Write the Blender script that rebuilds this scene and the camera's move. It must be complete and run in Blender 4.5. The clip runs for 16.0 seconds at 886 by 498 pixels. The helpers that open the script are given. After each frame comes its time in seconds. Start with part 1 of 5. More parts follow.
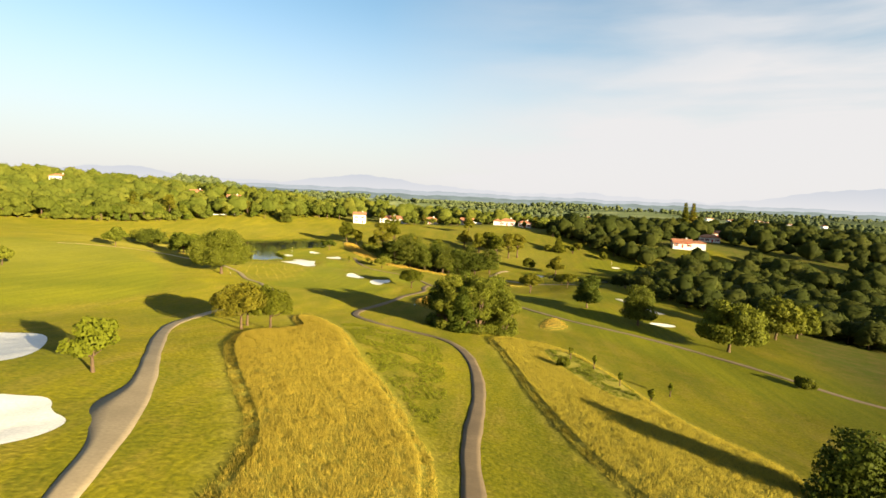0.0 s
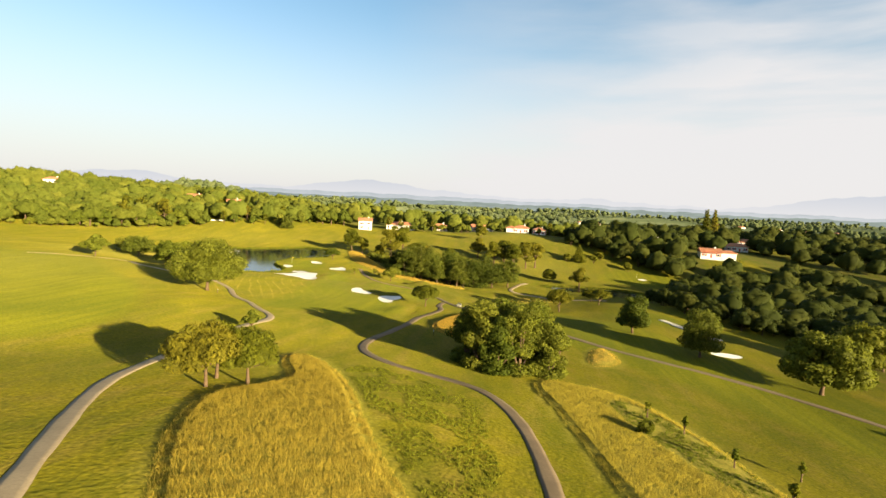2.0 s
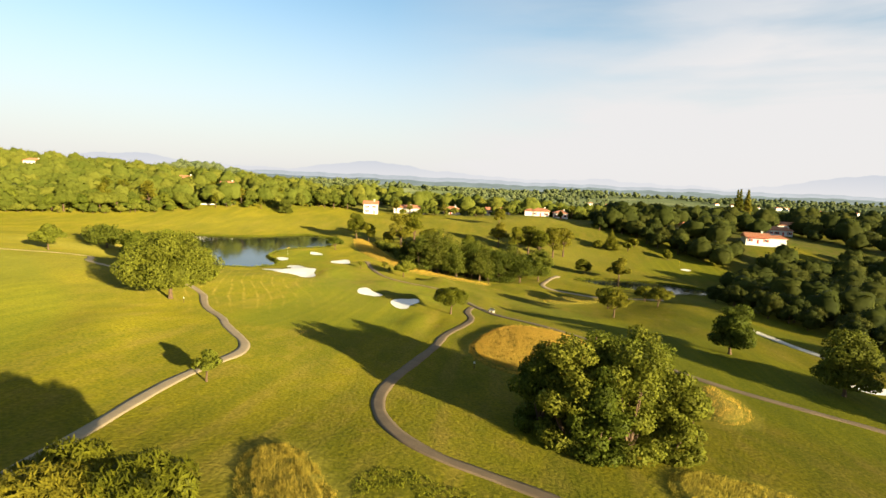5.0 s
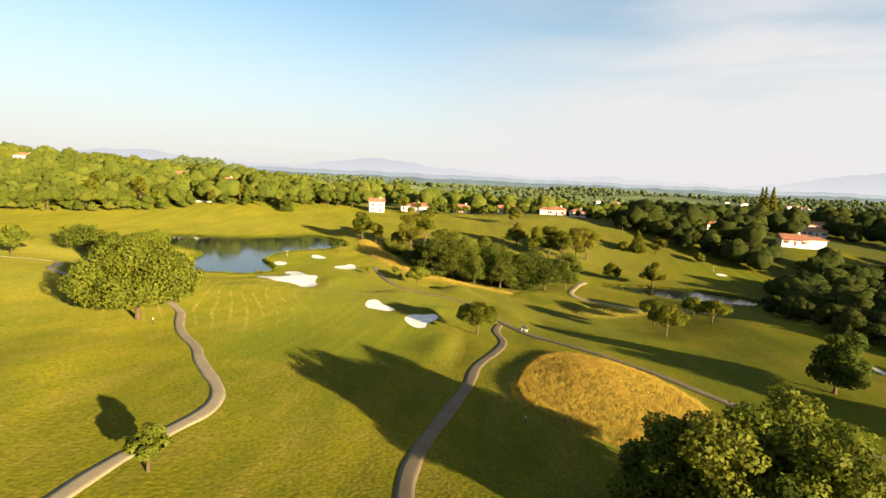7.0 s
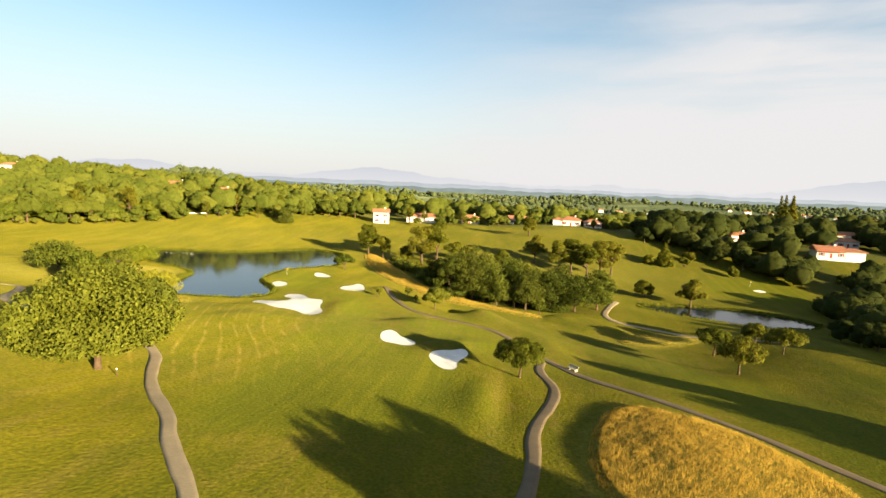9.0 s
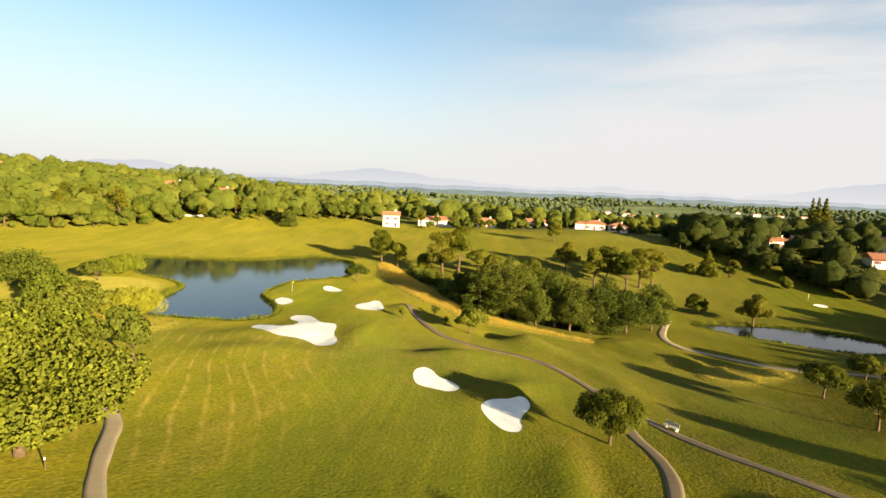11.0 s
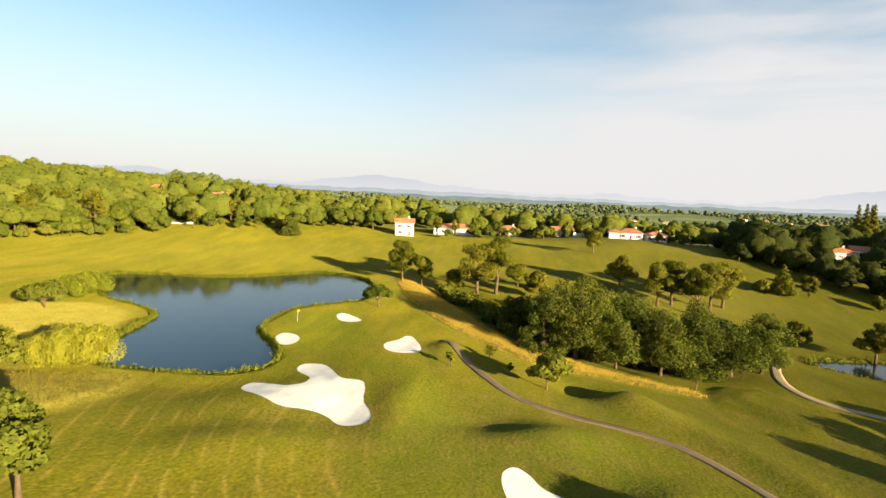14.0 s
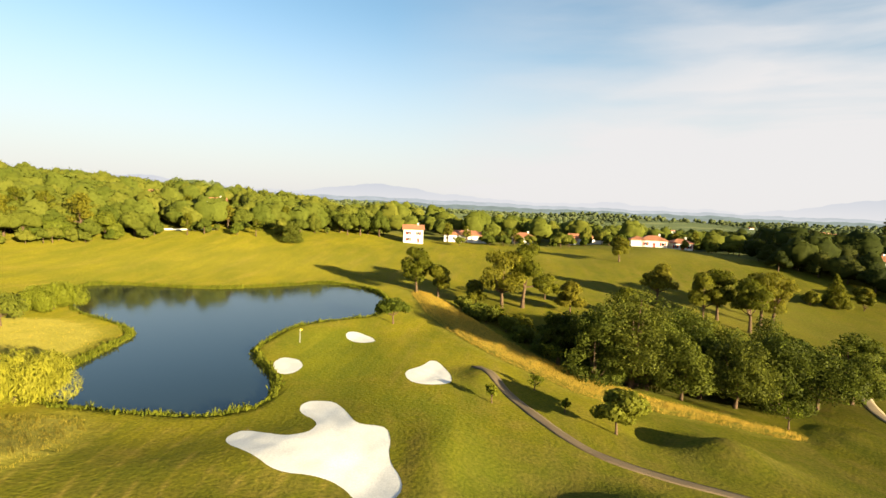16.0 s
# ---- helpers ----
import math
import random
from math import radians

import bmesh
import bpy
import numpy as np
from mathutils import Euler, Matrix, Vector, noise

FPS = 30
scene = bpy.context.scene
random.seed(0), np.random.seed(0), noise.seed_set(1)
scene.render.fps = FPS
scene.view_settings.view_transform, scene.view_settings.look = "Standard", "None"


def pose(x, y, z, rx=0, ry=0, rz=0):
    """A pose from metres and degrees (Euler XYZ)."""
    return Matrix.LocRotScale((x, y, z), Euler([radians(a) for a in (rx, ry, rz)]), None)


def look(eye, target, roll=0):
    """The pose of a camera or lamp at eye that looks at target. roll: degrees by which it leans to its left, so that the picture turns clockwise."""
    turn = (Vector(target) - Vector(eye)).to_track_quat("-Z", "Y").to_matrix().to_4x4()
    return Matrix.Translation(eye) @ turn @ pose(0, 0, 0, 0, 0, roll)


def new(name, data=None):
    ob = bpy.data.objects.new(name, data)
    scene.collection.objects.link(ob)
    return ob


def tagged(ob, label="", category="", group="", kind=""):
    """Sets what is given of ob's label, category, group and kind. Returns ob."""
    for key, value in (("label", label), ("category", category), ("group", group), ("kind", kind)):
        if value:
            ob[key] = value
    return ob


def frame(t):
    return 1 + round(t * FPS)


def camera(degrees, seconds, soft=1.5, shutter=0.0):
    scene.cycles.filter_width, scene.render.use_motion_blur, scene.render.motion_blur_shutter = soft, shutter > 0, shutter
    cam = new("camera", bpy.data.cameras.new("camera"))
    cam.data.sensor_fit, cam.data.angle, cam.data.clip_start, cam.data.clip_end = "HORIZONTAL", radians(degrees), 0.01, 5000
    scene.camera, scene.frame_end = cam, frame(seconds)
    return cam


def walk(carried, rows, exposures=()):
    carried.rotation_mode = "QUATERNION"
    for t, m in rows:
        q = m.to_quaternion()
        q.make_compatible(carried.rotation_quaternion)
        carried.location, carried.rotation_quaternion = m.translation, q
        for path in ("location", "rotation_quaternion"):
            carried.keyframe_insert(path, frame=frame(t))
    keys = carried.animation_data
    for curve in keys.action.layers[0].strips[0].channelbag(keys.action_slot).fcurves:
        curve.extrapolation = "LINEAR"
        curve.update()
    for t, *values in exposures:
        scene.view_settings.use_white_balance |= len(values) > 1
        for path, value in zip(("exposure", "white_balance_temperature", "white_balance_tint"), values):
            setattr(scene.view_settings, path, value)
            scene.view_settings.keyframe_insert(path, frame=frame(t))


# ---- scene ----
cam = camera(82.3, 16.0)
PATH = [
    (0, (20.202, -56.282, 29.897), (20.001, -54.304, 29.679), 2.3),
    (0.5, (18.722, -52.261, 29.798), (18.515, -50.282, 29.594), 2.4),
    (1, (17.193, -47.578, 29.709), (16.976, -45.599, 29.513), 2.4),
    (1.5, (15.589, -42.603, 29.715), (15.37, -40.624, 29.525), 2.5),
    (2, (14.152, -37.04, 29.656), (13.933, -35.062, 29.458), 2.5),
    (2.5, (12.979, -32.031, 29.47), (12.759, -30.056, 29.25), 2.6),
    (3, (11.601, -27.047, 29.316), (11.379, -25.073, 29.079), 2.6),
    (3.5, (9.917, -22.607, 29.207), (9.69, -20.635, 28.961), 2.5),
    (4, (8.196, -17.764, 29.173), (7.966, -15.795, 28.909), 2.3),
    (4.2, (7.483, -15.888, 29.129), (7.255, -13.919, 28.862), 2.2),
    (6.3, (1.776, 3.023, 28.707), (1.535, 4.989, 28.43), 2.2),
    (6.5, (1.058, 4.676, 28.654), (0.815, 6.642, 28.373), 2.2),
    (7, (-0.936, 9.082, 28.283), (-1.18, 11.047, 28.001), 2.3),
    (7.5, (-2.769, 12.712, 28.294), (-3.013, 14.677, 28.013), 2.2),
    (8, (-4.797, 16.591, 28.259), (-5.039, 18.557, 27.987), 2.1),
    (8.5, (-6.634, 20.436, 28.202), (-6.875, 22.404, 27.937), 2.1),
    (9, (-8.452, 24.829, 28.109), (-8.693, 26.799, 27.862), 2.1),
    (9.2, (-9.277, 26.695, 28.098), (-9.518, 28.666, 27.858), 2.0),
    (11.5, (-20.499, 48.798, 27.642), (-20.745, 50.767, 27.398), 2.3),
    (12, (-23.066, 54.122, 27.652), (-23.307, 56.091, 27.4), 2.3),
    (12.5, (-25.389, 58.72, 27.585), (-25.626, 60.689, 27.33), 2.4),
    (13, (-27.376, 62.889, 27.313), (-27.616, 64.86, 27.068), 2.4),
    (13.5, (-29.288, 66.61, 26.816), (-29.529, 68.582, 26.586), 2.4),
    (14, (-31.087, 70.383, 26.152), (-31.331, 72.357, 25.936), 2.3),
    (14.5, (-32.575, 73.615, 25.483), (-32.821, 75.588, 25.269), 2.2),
    (15, (-34.071, 77.004, 24.921), (-34.32, 78.977, 24.716), 2.1),
    (15.5, (-35.754, 80.515, 24.538), (-36.002, 82.49, 24.345), 2.3),
    (16, (-37.418, 84.538, 24.116), (-37.668, 86.514, 23.935), 2.3),
]
walk(cam, [(t, look(e, g, r)) for t, e, g, r in PATH])

# ---- light ----
SUN_FROM = Vector((0.785, -0.62, 0.0)).normalized()
SUN_HEIGHT = radians(12.0)
world = bpy.data.worlds.new("sky")
scene.world = world
world.use_nodes = True
wn, wl = world.node_tree.nodes, world.node_tree.links
wn.clear()
sky = wn.new("ShaderNodeTexSky")
sky.sky_type, sky.sun_disc = "NISHITA", False
sky.sun_elevation, sky.sun_rotation = SUN_HEIGHT, math.atan2(SUN_FROM.x, SUN_FROM.y)
sky.air_density, sky.dust_density, sky.ozone_density = 1.0, 1.2, 2.0
# thin high cloud: soft streaks of white over the blue
coord = wn.new("ShaderNodeTexCoord")
stretch = wn.new("ShaderNodeMapping")
stretch.inputs["Rotation"].default_value = (0.1, -0.16, 0.6)
stretch.inputs["Scale"].default_value = (1.2, 0.7, 6.5)
veil = wn.new("ShaderNodeTexNoise")
veil.inputs["Scale"].default_value, veil.inputs["Detail"].default_value = 2.1, 7.0
veil.inputs["Distortion"].default_value = 0.25
wisp = wn.new("ShaderNodeMapRange")
wisp.inputs["From Min"].default_value, wisp.inputs["From Max"].default_value = 0.34, 0.64
wisp.inputs["To Min"].default_value, wisp.inputs["To Max"].default_value = 0.12, 1.25
split = wn.new("ShaderNodeSeparateXYZ")
side = wn.new("ShaderNodeMath")
side.operation, side.inputs[1].default_value = "MULTIPLY_ADD", 0.90
side.inputs[2].default_value, side.use_clamp = 0.20, True
low = wn.new("ShaderNodeMapRange")
low.interpolation_type = "SMOOTHSTEP"
low.inputs["From Min"].default_value, low.inputs["From Max"].default_value = 0.36, 0.0
low.inputs["To Min"].default_value, low.inputs["To Max"].default_value = 0.0, 0.90
total = wn.new("ShaderNodeMath")
total.operation = "MULTIPLY"
total2 = wn.new("ShaderNodeMath")
total2.operation = "ADD"
ramp = wn.new("ShaderNodeMapRange")
ramp.inputs["From Min"].default_value, ramp.inputs["From Max"].default_value = 0.0, 1.0
ramp.inputs["To Max"].default_value = 0.97
gain = wn.new("ShaderNodeMix")
gain.data_type, gain.blend_type = "RGBA", "MULTIPLY"
gain.inputs["Factor"].default_value = 1.0
gain.inputs["B"].default_value = (0.0520, 0.0560, 0.0530, 1)
mixer = wn.new("ShaderNodeMix")
mixer.data_type = "RGBA"
mixer.inputs["B"].default_value = (0.202, 0.197, 0.196, 1)
shine = wn.new("ShaderNodeBackground")
shine.inputs["Strength"].default_value = 1.0
wout = wn.new("ShaderNodeOutputWorld")
wl.new(coord.outputs["Generated"], stretch.inputs["Vector"])
wl.new(stretch.outputs["Vector"], veil.inputs["Vector"])
wl.new(coord.outputs["Generated"], split.inputs["Vector"])
wl.new(split.outputs["X"], side.inputs[0])
wl.new(split.outputs["Z"], low.inputs["Value"])
wl.new(veil.outputs["Fac"], wisp.inputs["Value"])
wl.new(wisp.outputs["Result"], total.inputs[0])
wl.new(side.outputs["Value"], total.inputs[1])
wl.new(total.outputs["Value"], total2.inputs[0])
wl.new(low.outputs["Result"], total2.inputs[1])
wl.new(total2.outputs["Value"], ramp.inputs["Value"])
wl.new(ramp.outputs["Result"], mixer.inputs["Factor"])
wl.new(sky.outputs["Color"], gain.inputs["A"])
wl.new(gain.outputs["Result"], mixer.inputs["A"])
wl.new(mixer.outputs["Result"], shine.inputs["Color"])
wl.new(shine.outputs["Background"], wout.inputs["Surface"])

sun = new("sun", bpy.data.lights.new("sun", "SUN"))
sun.data.energy, sun.data.angle, sun.data.color = 5.0, radians(0.6), (1.0, 0.84, 0.50)
way = SUN_FROM * math.cos(SUN_HEIGHT) + Vector((0, 0, math.sin(SUN_HEIGHT)))
sun.matrix_world = look(way * 300, (0, 0, 0))
scene.view_settings.exposure = 2.1

# ---- materials ----


def material(name, rough=0.8, metal=0.0):
    m = bpy.data.materials.new(name)
    m.use_nodes = True
    b = m.node_tree.nodes["Principled BSDF"]
    b.inputs["Roughness"].default_value, b.inputs["Metallic"].default_value = rough, metal
    return m, m.node_tree.nodes, m.node_tree.links, b


def noise_node(nodes, links, scale, detail=4.0, space="Object", stretch=None):
    n = nodes.new("ShaderNodeTexNoise")
    tc, space = (nodes.new("ShaderNodeNewGeometry"), "Position") if space == "World" else (nodes.new("ShaderNodeTexCoord"), space)
    n.inputs["Scale"].default_value, n.inputs["Detail"].default_value = scale, detail
    if stretch:
        mp = nodes.new("ShaderNodeMapping")
        mp.inputs["Scale"].default_value, mp.inputs["Rotation"].default_value = stretch[0], stretch[1]
        links.new(tc.outputs[space], mp.inputs["Vector"])
        links.new(mp.outputs["Vector"], n.inputs["Vector"])
    else:
        links.new(tc.outputs[space], n.inputs["Vector"])
    return n


def mix_node(nodes, links, factor, a, b, blend="MIX"):
    m = nodes.new("ShaderNodeMix")
    m.data_type, m.blend_type = "RGBA", blend
    for key, v in (("Factor", factor), ("A", a), ("B", b)):
        if isinstance(v, bpy.types.NodeSocket):
            links.new(v, m.inputs[key])
        else:
            m.inputs[key].default_value = v if key == "Factor" else (*v, 1)
    return m.outputs["Result"]


def range_node(nodes, links, value, lo, hi, to_lo=0.0, to_hi=1.0):
    r = nodes.new("ShaderNodeMapRange")
    links.new(value, r.inputs["Value"])
    for key, v in (("From Min", lo), ("From Max", hi), ("To Min", to_lo), ("To Max", to_hi)):
        r.inputs[key].default_value = v
    return r.outputs["Result"]


def bump_node(nodes, links, bsdf, height, strength, distance):
    b = nodes.new("ShaderNodeBump")
    b.inputs["Strength"].default_value, b.inputs["Distance"].default_value = strength, distance
    links.new(height, b.inputs["Height"])
    links.new(b.outputs["Normal"], bsdf.inputs["Normal"])


def plain(name, a, b, scale, rough=0.8, bump=0.3, dist=0.02, detail=5.0, metal=0.0, fine=None):
    """A surface of two tones with grain, stains and fine relief."""
    m, n, l, s = material(name, rough, metal)
    n1, n2 = noise_node(n, l, scale, detail), noise_node(n, l, fine or scale * 7, 3.0)
    c = mix_node(n, l, range_node(n, l, n1.outputs["Fac"], 0.35, 0.65), a, b)
    c = mix_node(n, l, range_node(n, l, n2.outputs["Fac"], 0.3, 0.7, 0.0, 0.45), c, tuple(v * 0.6 for v in a))
    s.inputs["Specular IOR Level"].default_value = 0.2
    l.new(c, s.inputs["Base Color"])
    bump_node(n, l, s, n2.outputs["Fac"], bump, dist)
    return m


def ground_material():
    m, n, l, s = material("turf", 0.85)
    s.inputs["Specular IOR Level"].default_value = 0.02
    s.inputs["Diffuse Roughness"].default_value = 0.6
    at = n.new("ShaderNodeAttribute")
    at.attribute_name = "cover"
    sp = n.new("ShaderNodeSeparateColor")
    l.new(at.outputs["Color"], sp.inputs["Color"])
    big, mid, fine = noise_node(n, l, 0.045, 5.0, "World"), noise_node(n, l, 0.35, 5.0, "World"), noise_node(n, l, 2.6, 5.0, "World")
    band = noise_node(n, l, 1.0, 6.0, "World", ((0.230, 0.068, 0.165), (0, 0, -0.5)))
    mow = noise_node(n, l, 1.0, 2.0, "World", ((0.540, 0.015, 0.005), (0, 0, 0.30)))
    streak = noise_node(n, l, 1.0, 3.0, "World", ((0.396, 0.046, 0.165), (0, 0, 0.25)))
    rough = mix_node(n, l, range_node(n, l, big.outputs["Fac"], 0.36, 0.64), (0.152, 0.124, 0.008), (0.101, 0.092, 0.007))
    rough = mix_node(n, l, range_node(n, l, mid.outputs["Fac"], 0.50, 0.74, 0.0, 0.62), rough, (0.161, 0.114, 0.021))
    rough = mix_node(n, l, range_node(n, l, streak.outputs["Fac"], 0.53, 0.70, 0.0, 0.55), rough, (0.172, 0.121, 0.026))
    rough = mix_node(n, l, range_node(n, l, fine.outputs["Fac"], 0.38, 0.66, 0.0, 0.55), rough, (0.064, 0.063, 0.007))
    fair = mix_node(n, l, range_node(n, l, big.outputs["Fac"], 0.36, 0.64), (0.119, 0.112, 0.007), (0.080, 0.082, 0.007))
    fair = mix_node(n, l, range_node(n, l, streak.outputs["Fac"], 0.45, 0.7, 0.0, 0.35), fair, (0.136, 0.118, 0.010))
    fair = mix_node(n, l, range_node(n, l, fine.outputs["Fac"], 0.35, 0.75, 0.0, 0.2), fair, (0.075, 0.077, 0.008))
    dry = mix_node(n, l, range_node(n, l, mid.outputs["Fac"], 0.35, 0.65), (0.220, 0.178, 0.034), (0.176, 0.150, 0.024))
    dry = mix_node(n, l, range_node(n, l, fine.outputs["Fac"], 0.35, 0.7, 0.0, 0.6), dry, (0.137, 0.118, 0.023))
    # undergrowth tone, also laid over open turf to darken it like shade
    wild_shade = mix_node(n, l, range_node(n, l, mid.outputs["Fac"], 0.35, 0.65), (0.060, 0.070, 0.010), (0.090, 0.075, 0.020))
    # far off: a patchwork of woods and fields, haze mixed into their colours
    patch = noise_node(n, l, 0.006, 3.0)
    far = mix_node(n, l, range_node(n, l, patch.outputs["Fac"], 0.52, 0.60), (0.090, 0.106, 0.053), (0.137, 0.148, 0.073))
    rough = mix_node(n, l, range_node(n, l, band.outputs["Fac"], 0.42, 0.62, 0.0, 0.48), rough, (0.061, 0.067, 0.007))
    fair = mix_node(n, l, range_node(n, l, mow.outputs["Fac"], 0.44, 0.56, 0.0, 0.42), fair, (0.064, 0.072, 0.007))
    # pale dry tracks of the mowers
    place = n.new("ShaderNodeNewGeometry")
    across = n.new("ShaderNodeVectorMath")
    across.operation = "DOT_PRODUCT"
    across.inputs[1].default_value = (0.36, 0.13, 0.0)
    l.new(place.outputs["Position"], across.inputs[0])
    bend = noise_node(n, l, 0.022, 1.5, "World")
    turns = n.new("ShaderNodeMath")
    turns.operation = "MULTIPLY_ADD"
    turns.inputs[1].default_value = 9.0
    l.new(bend.outputs["Fac"], turns.inputs[0])
    l.new(across.outputs["Value"], turns.inputs[2])
    fold = n.new("ShaderNodeMath")
    fold.operation = "PINGPONG"
    fold.inputs[1].default_value = 0.5
    l.new(turns.outputs["Value"], fold.inputs[0])
    patchy = n.new("ShaderNodeMath")
    patchy.operation = "MULTIPLY"
    l.new(range_node(n, l, fold.outputs["Value"], 0.15, 0.0), patchy.inputs[0])
    l.new(range_node(n, l, mid.outputs["Fac"], 0.38, 0.58, 0.0, 0.85), patchy.inputs[1])
    # worn most on the slope below the pond
    worn = n.new("ShaderNodeVectorMath")
    worn.operation = "DISTANCE"
    worn.inputs[1].default_value = (-58, 104, 2)
    l.new(place.outputs["Position"], worn.inputs[0])
    wear = n.new("ShaderNodeMath")
    wear.operation = "MULTIPLY"
    l.new(range_node(n, l, worn.outputs["Value"], 16, 34, 1.0, 0.14), wear.inputs[0])
    l.new(patchy.outputs["Value"], wear.inputs[1])
    fair = mix_node(n, l, range_node(n, l, wear.outputs["Value"], 0.0, 1.0, 0.0, 0.5), fair, (0.175, 0.136, 0.021))
    rough = mix_node(n, l, range_node(n, l, wear.outputs["Value"], 0.0, 1.0, 0.0, 0.95), rough, (0.193, 0.140, 0.026))
    c = mix_node(n, l, sp.outputs["Red"], rough, fair)
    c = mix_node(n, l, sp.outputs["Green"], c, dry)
    c = mix_node(n, l, sp.outputs["Blue"], c, wild_shade)
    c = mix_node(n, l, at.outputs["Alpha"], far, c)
    # the nap of the grass: small tufts, lighter and darker
    nap = noise_node(n, l, 3.2, 5.0, "World")
    tuft = mix_node(n, l, range_node(n, l, nap.outputs["Fac"], 0.30, 0.70), (0.72, 0.77, 0.72), (1.21, 1.21, 1.16))
    c = mix_node(n, l, 1.0, c, tuft, "MULTIPLY")
    l.new(c, s.inputs["Base Color"])
    add = n.new("ShaderNodeMath")
    l.new(fine.outputs["Fac"], add.inputs[0])
    l.new(mid.outputs["Fac"], add.inputs[1])
    bump_node(n, l, s, add.outputs["Value"], 0.7, 0.12)
    return m


def leaf_material(name, lit, dark, gloss=0.45, through_light=0.3, clumped=0.55, mass=False, matt=0.5):
    """Leaves: tones vary from spray to spray, clump to clump and tree to tree."""
    m, n, l, s = material(name, gloss)
    s.inputs["Specular IOR Level"].default_value = 0.06
    s.inputs["Diffuse Roughness"].default_value = matt
    geo = n.new("ShaderNodeNewGeometry")
    if mass:
        oi = n.new("ShaderNodeAttribute")
        oi.attribute_name = "tone"
        tone = oi.outputs["Fac"]
    else:
        oi = n.new("ShaderNodeObjectInfo")
        tone = oi.outputs["Random"]
    clump = noise_node(n, l, 0.9, 2.0)
    c = mix_node(n, l, geo.outputs["Random Per Island"], dark, lit)
    c = mix_node(n, l, range_node(n, l, clump.outputs["Fac"], 0.40, 0.62, 0.0, clumped), c, tuple(v * 0.6 for v in dark))
    hue = n.new("ShaderNodeHueSaturation")
    l.new(range_node(n, l, tone, 0, 1, 0.482, 0.518), hue.inputs["Hue"])
    l.new(range_node(n, l, tone, 0, 1, 1.18, 0.82) if mass else range_node(n, l, tone, 0, 1, 1.25, 0.75), hue.inputs["Value"])
    l.new(c, hue.inputs["Color"])
    l.new(hue.outputs["Color"], s.inputs["Base Color"])
    t, mx = n.new("ShaderNodeBsdfTranslucent"), n.new("ShaderNodeMixShader")
    l.new(hue.outputs["Color"], t.inputs["Color"])
    mx.inputs["Fac"].default_value = through_light
    l.new(s.outputs["BSDF"], mx.inputs[1])
    l.new(t.outputs["BSDF"], mx.inputs[2])
    l.new(mx.outputs["Shader"], n["Material Output"].inputs["Surface"])
    return m


def water_material():
    m, n, l, s = material("pond water", 0.06)
    s.inputs["IOR"].default_value = 1.33
    s.inputs["Base Color"].default_value = (0.012, 0.018, 0.018, 1)
    w1, w2 = noise_node(n, l, 1.6, 3.0), noise_node(n, l, 0.12, 2.0)
    add = n.new("ShaderNodeMath")
    l.new(w1.outputs["Fac"], add.inputs[0])
    l.new(w2.outputs["Fac"], add.inputs[1])
    bump_node(n, l, s, add.outputs["Value"], 0.10, 0.08)
    return m


def tile_material():
    m, n, l, s = material("clay roof tiles", 0.75)
    geo = n.new("ShaderNodeNewGeometry")
    n1 = noise_node(n, l, 0.9, 5.0)
    c = mix_node(n, l, n1.outputs["Fac"], (0.36, 0.13, 0.055), (0.46, 0.22, 0.11))
    c = mix_node(n, l, range_node(n, l, geo.outputs["Random Per Island"], 0, 1, 0, 0.4), c, (0.33, 0.12, 0.06))
    l.new(c, s.inputs["Base Color"])
    return m


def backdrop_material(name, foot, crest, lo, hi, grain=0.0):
    """Far land in plain glow, haze painted into its colour and paler towards its foot."""
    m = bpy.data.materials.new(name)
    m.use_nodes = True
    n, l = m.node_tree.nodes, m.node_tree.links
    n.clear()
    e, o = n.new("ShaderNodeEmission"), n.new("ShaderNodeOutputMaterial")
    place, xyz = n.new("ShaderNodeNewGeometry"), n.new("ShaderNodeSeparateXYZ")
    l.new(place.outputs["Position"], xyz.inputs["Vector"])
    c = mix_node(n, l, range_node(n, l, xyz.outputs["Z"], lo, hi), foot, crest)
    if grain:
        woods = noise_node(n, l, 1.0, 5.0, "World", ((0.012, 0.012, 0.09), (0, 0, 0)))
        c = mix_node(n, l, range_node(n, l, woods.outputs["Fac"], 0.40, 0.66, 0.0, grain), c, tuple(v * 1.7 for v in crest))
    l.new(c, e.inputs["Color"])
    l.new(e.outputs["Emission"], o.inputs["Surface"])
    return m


TURF = ground_material()
OAK = leaf_material("oak leaves", (0.165, 0.180, 0.020), (0.080, 0.094, 0.009), 0.6, 0.36)
MAPLE = leaf_material("maple leaves", (0.145, 0.160, 0.020), (0.075, 0.088, 0.010), 0.6, 0.36)
PINE = leaf_material("pine needles", (0.185, 0.172, 0.013), (0.095, 0.094, 0.008), 0.6, 0.32)
WILLOW = leaf_material("willow leaves", (0.330, 0.318, 0.030), (0.235, 0.240, 0.020), 0.6, 0.4)
FARLEAF = leaf_material("wood leaves", (0.128, 0.138, 0.020), (0.088, 0.100, 0.013), 0.8, 0.3, 0.3, mass=True)
WOODEDGE = leaf_material("wood edge leaves", (0.132, 0.140, 0.019), (0.085, 0.096, 0.012), 0.8, 0.3, 0.3)
# distance haze is mixed into this leaf colour as a pale blue-grey
HAZEWOOD = leaf_material("hazed far woods", (0.105, 0.125, 0.050), (0.082, 0.100, 0.042), 0.9, 0.25, 0.1, mass=True)
DRYGRASS = leaf_material("ripe tall grass", (0.540, 0.362, 0.050), (0.330, 0.245, 0.034), 0.7, 0.35, 0.1, matt=0.0)
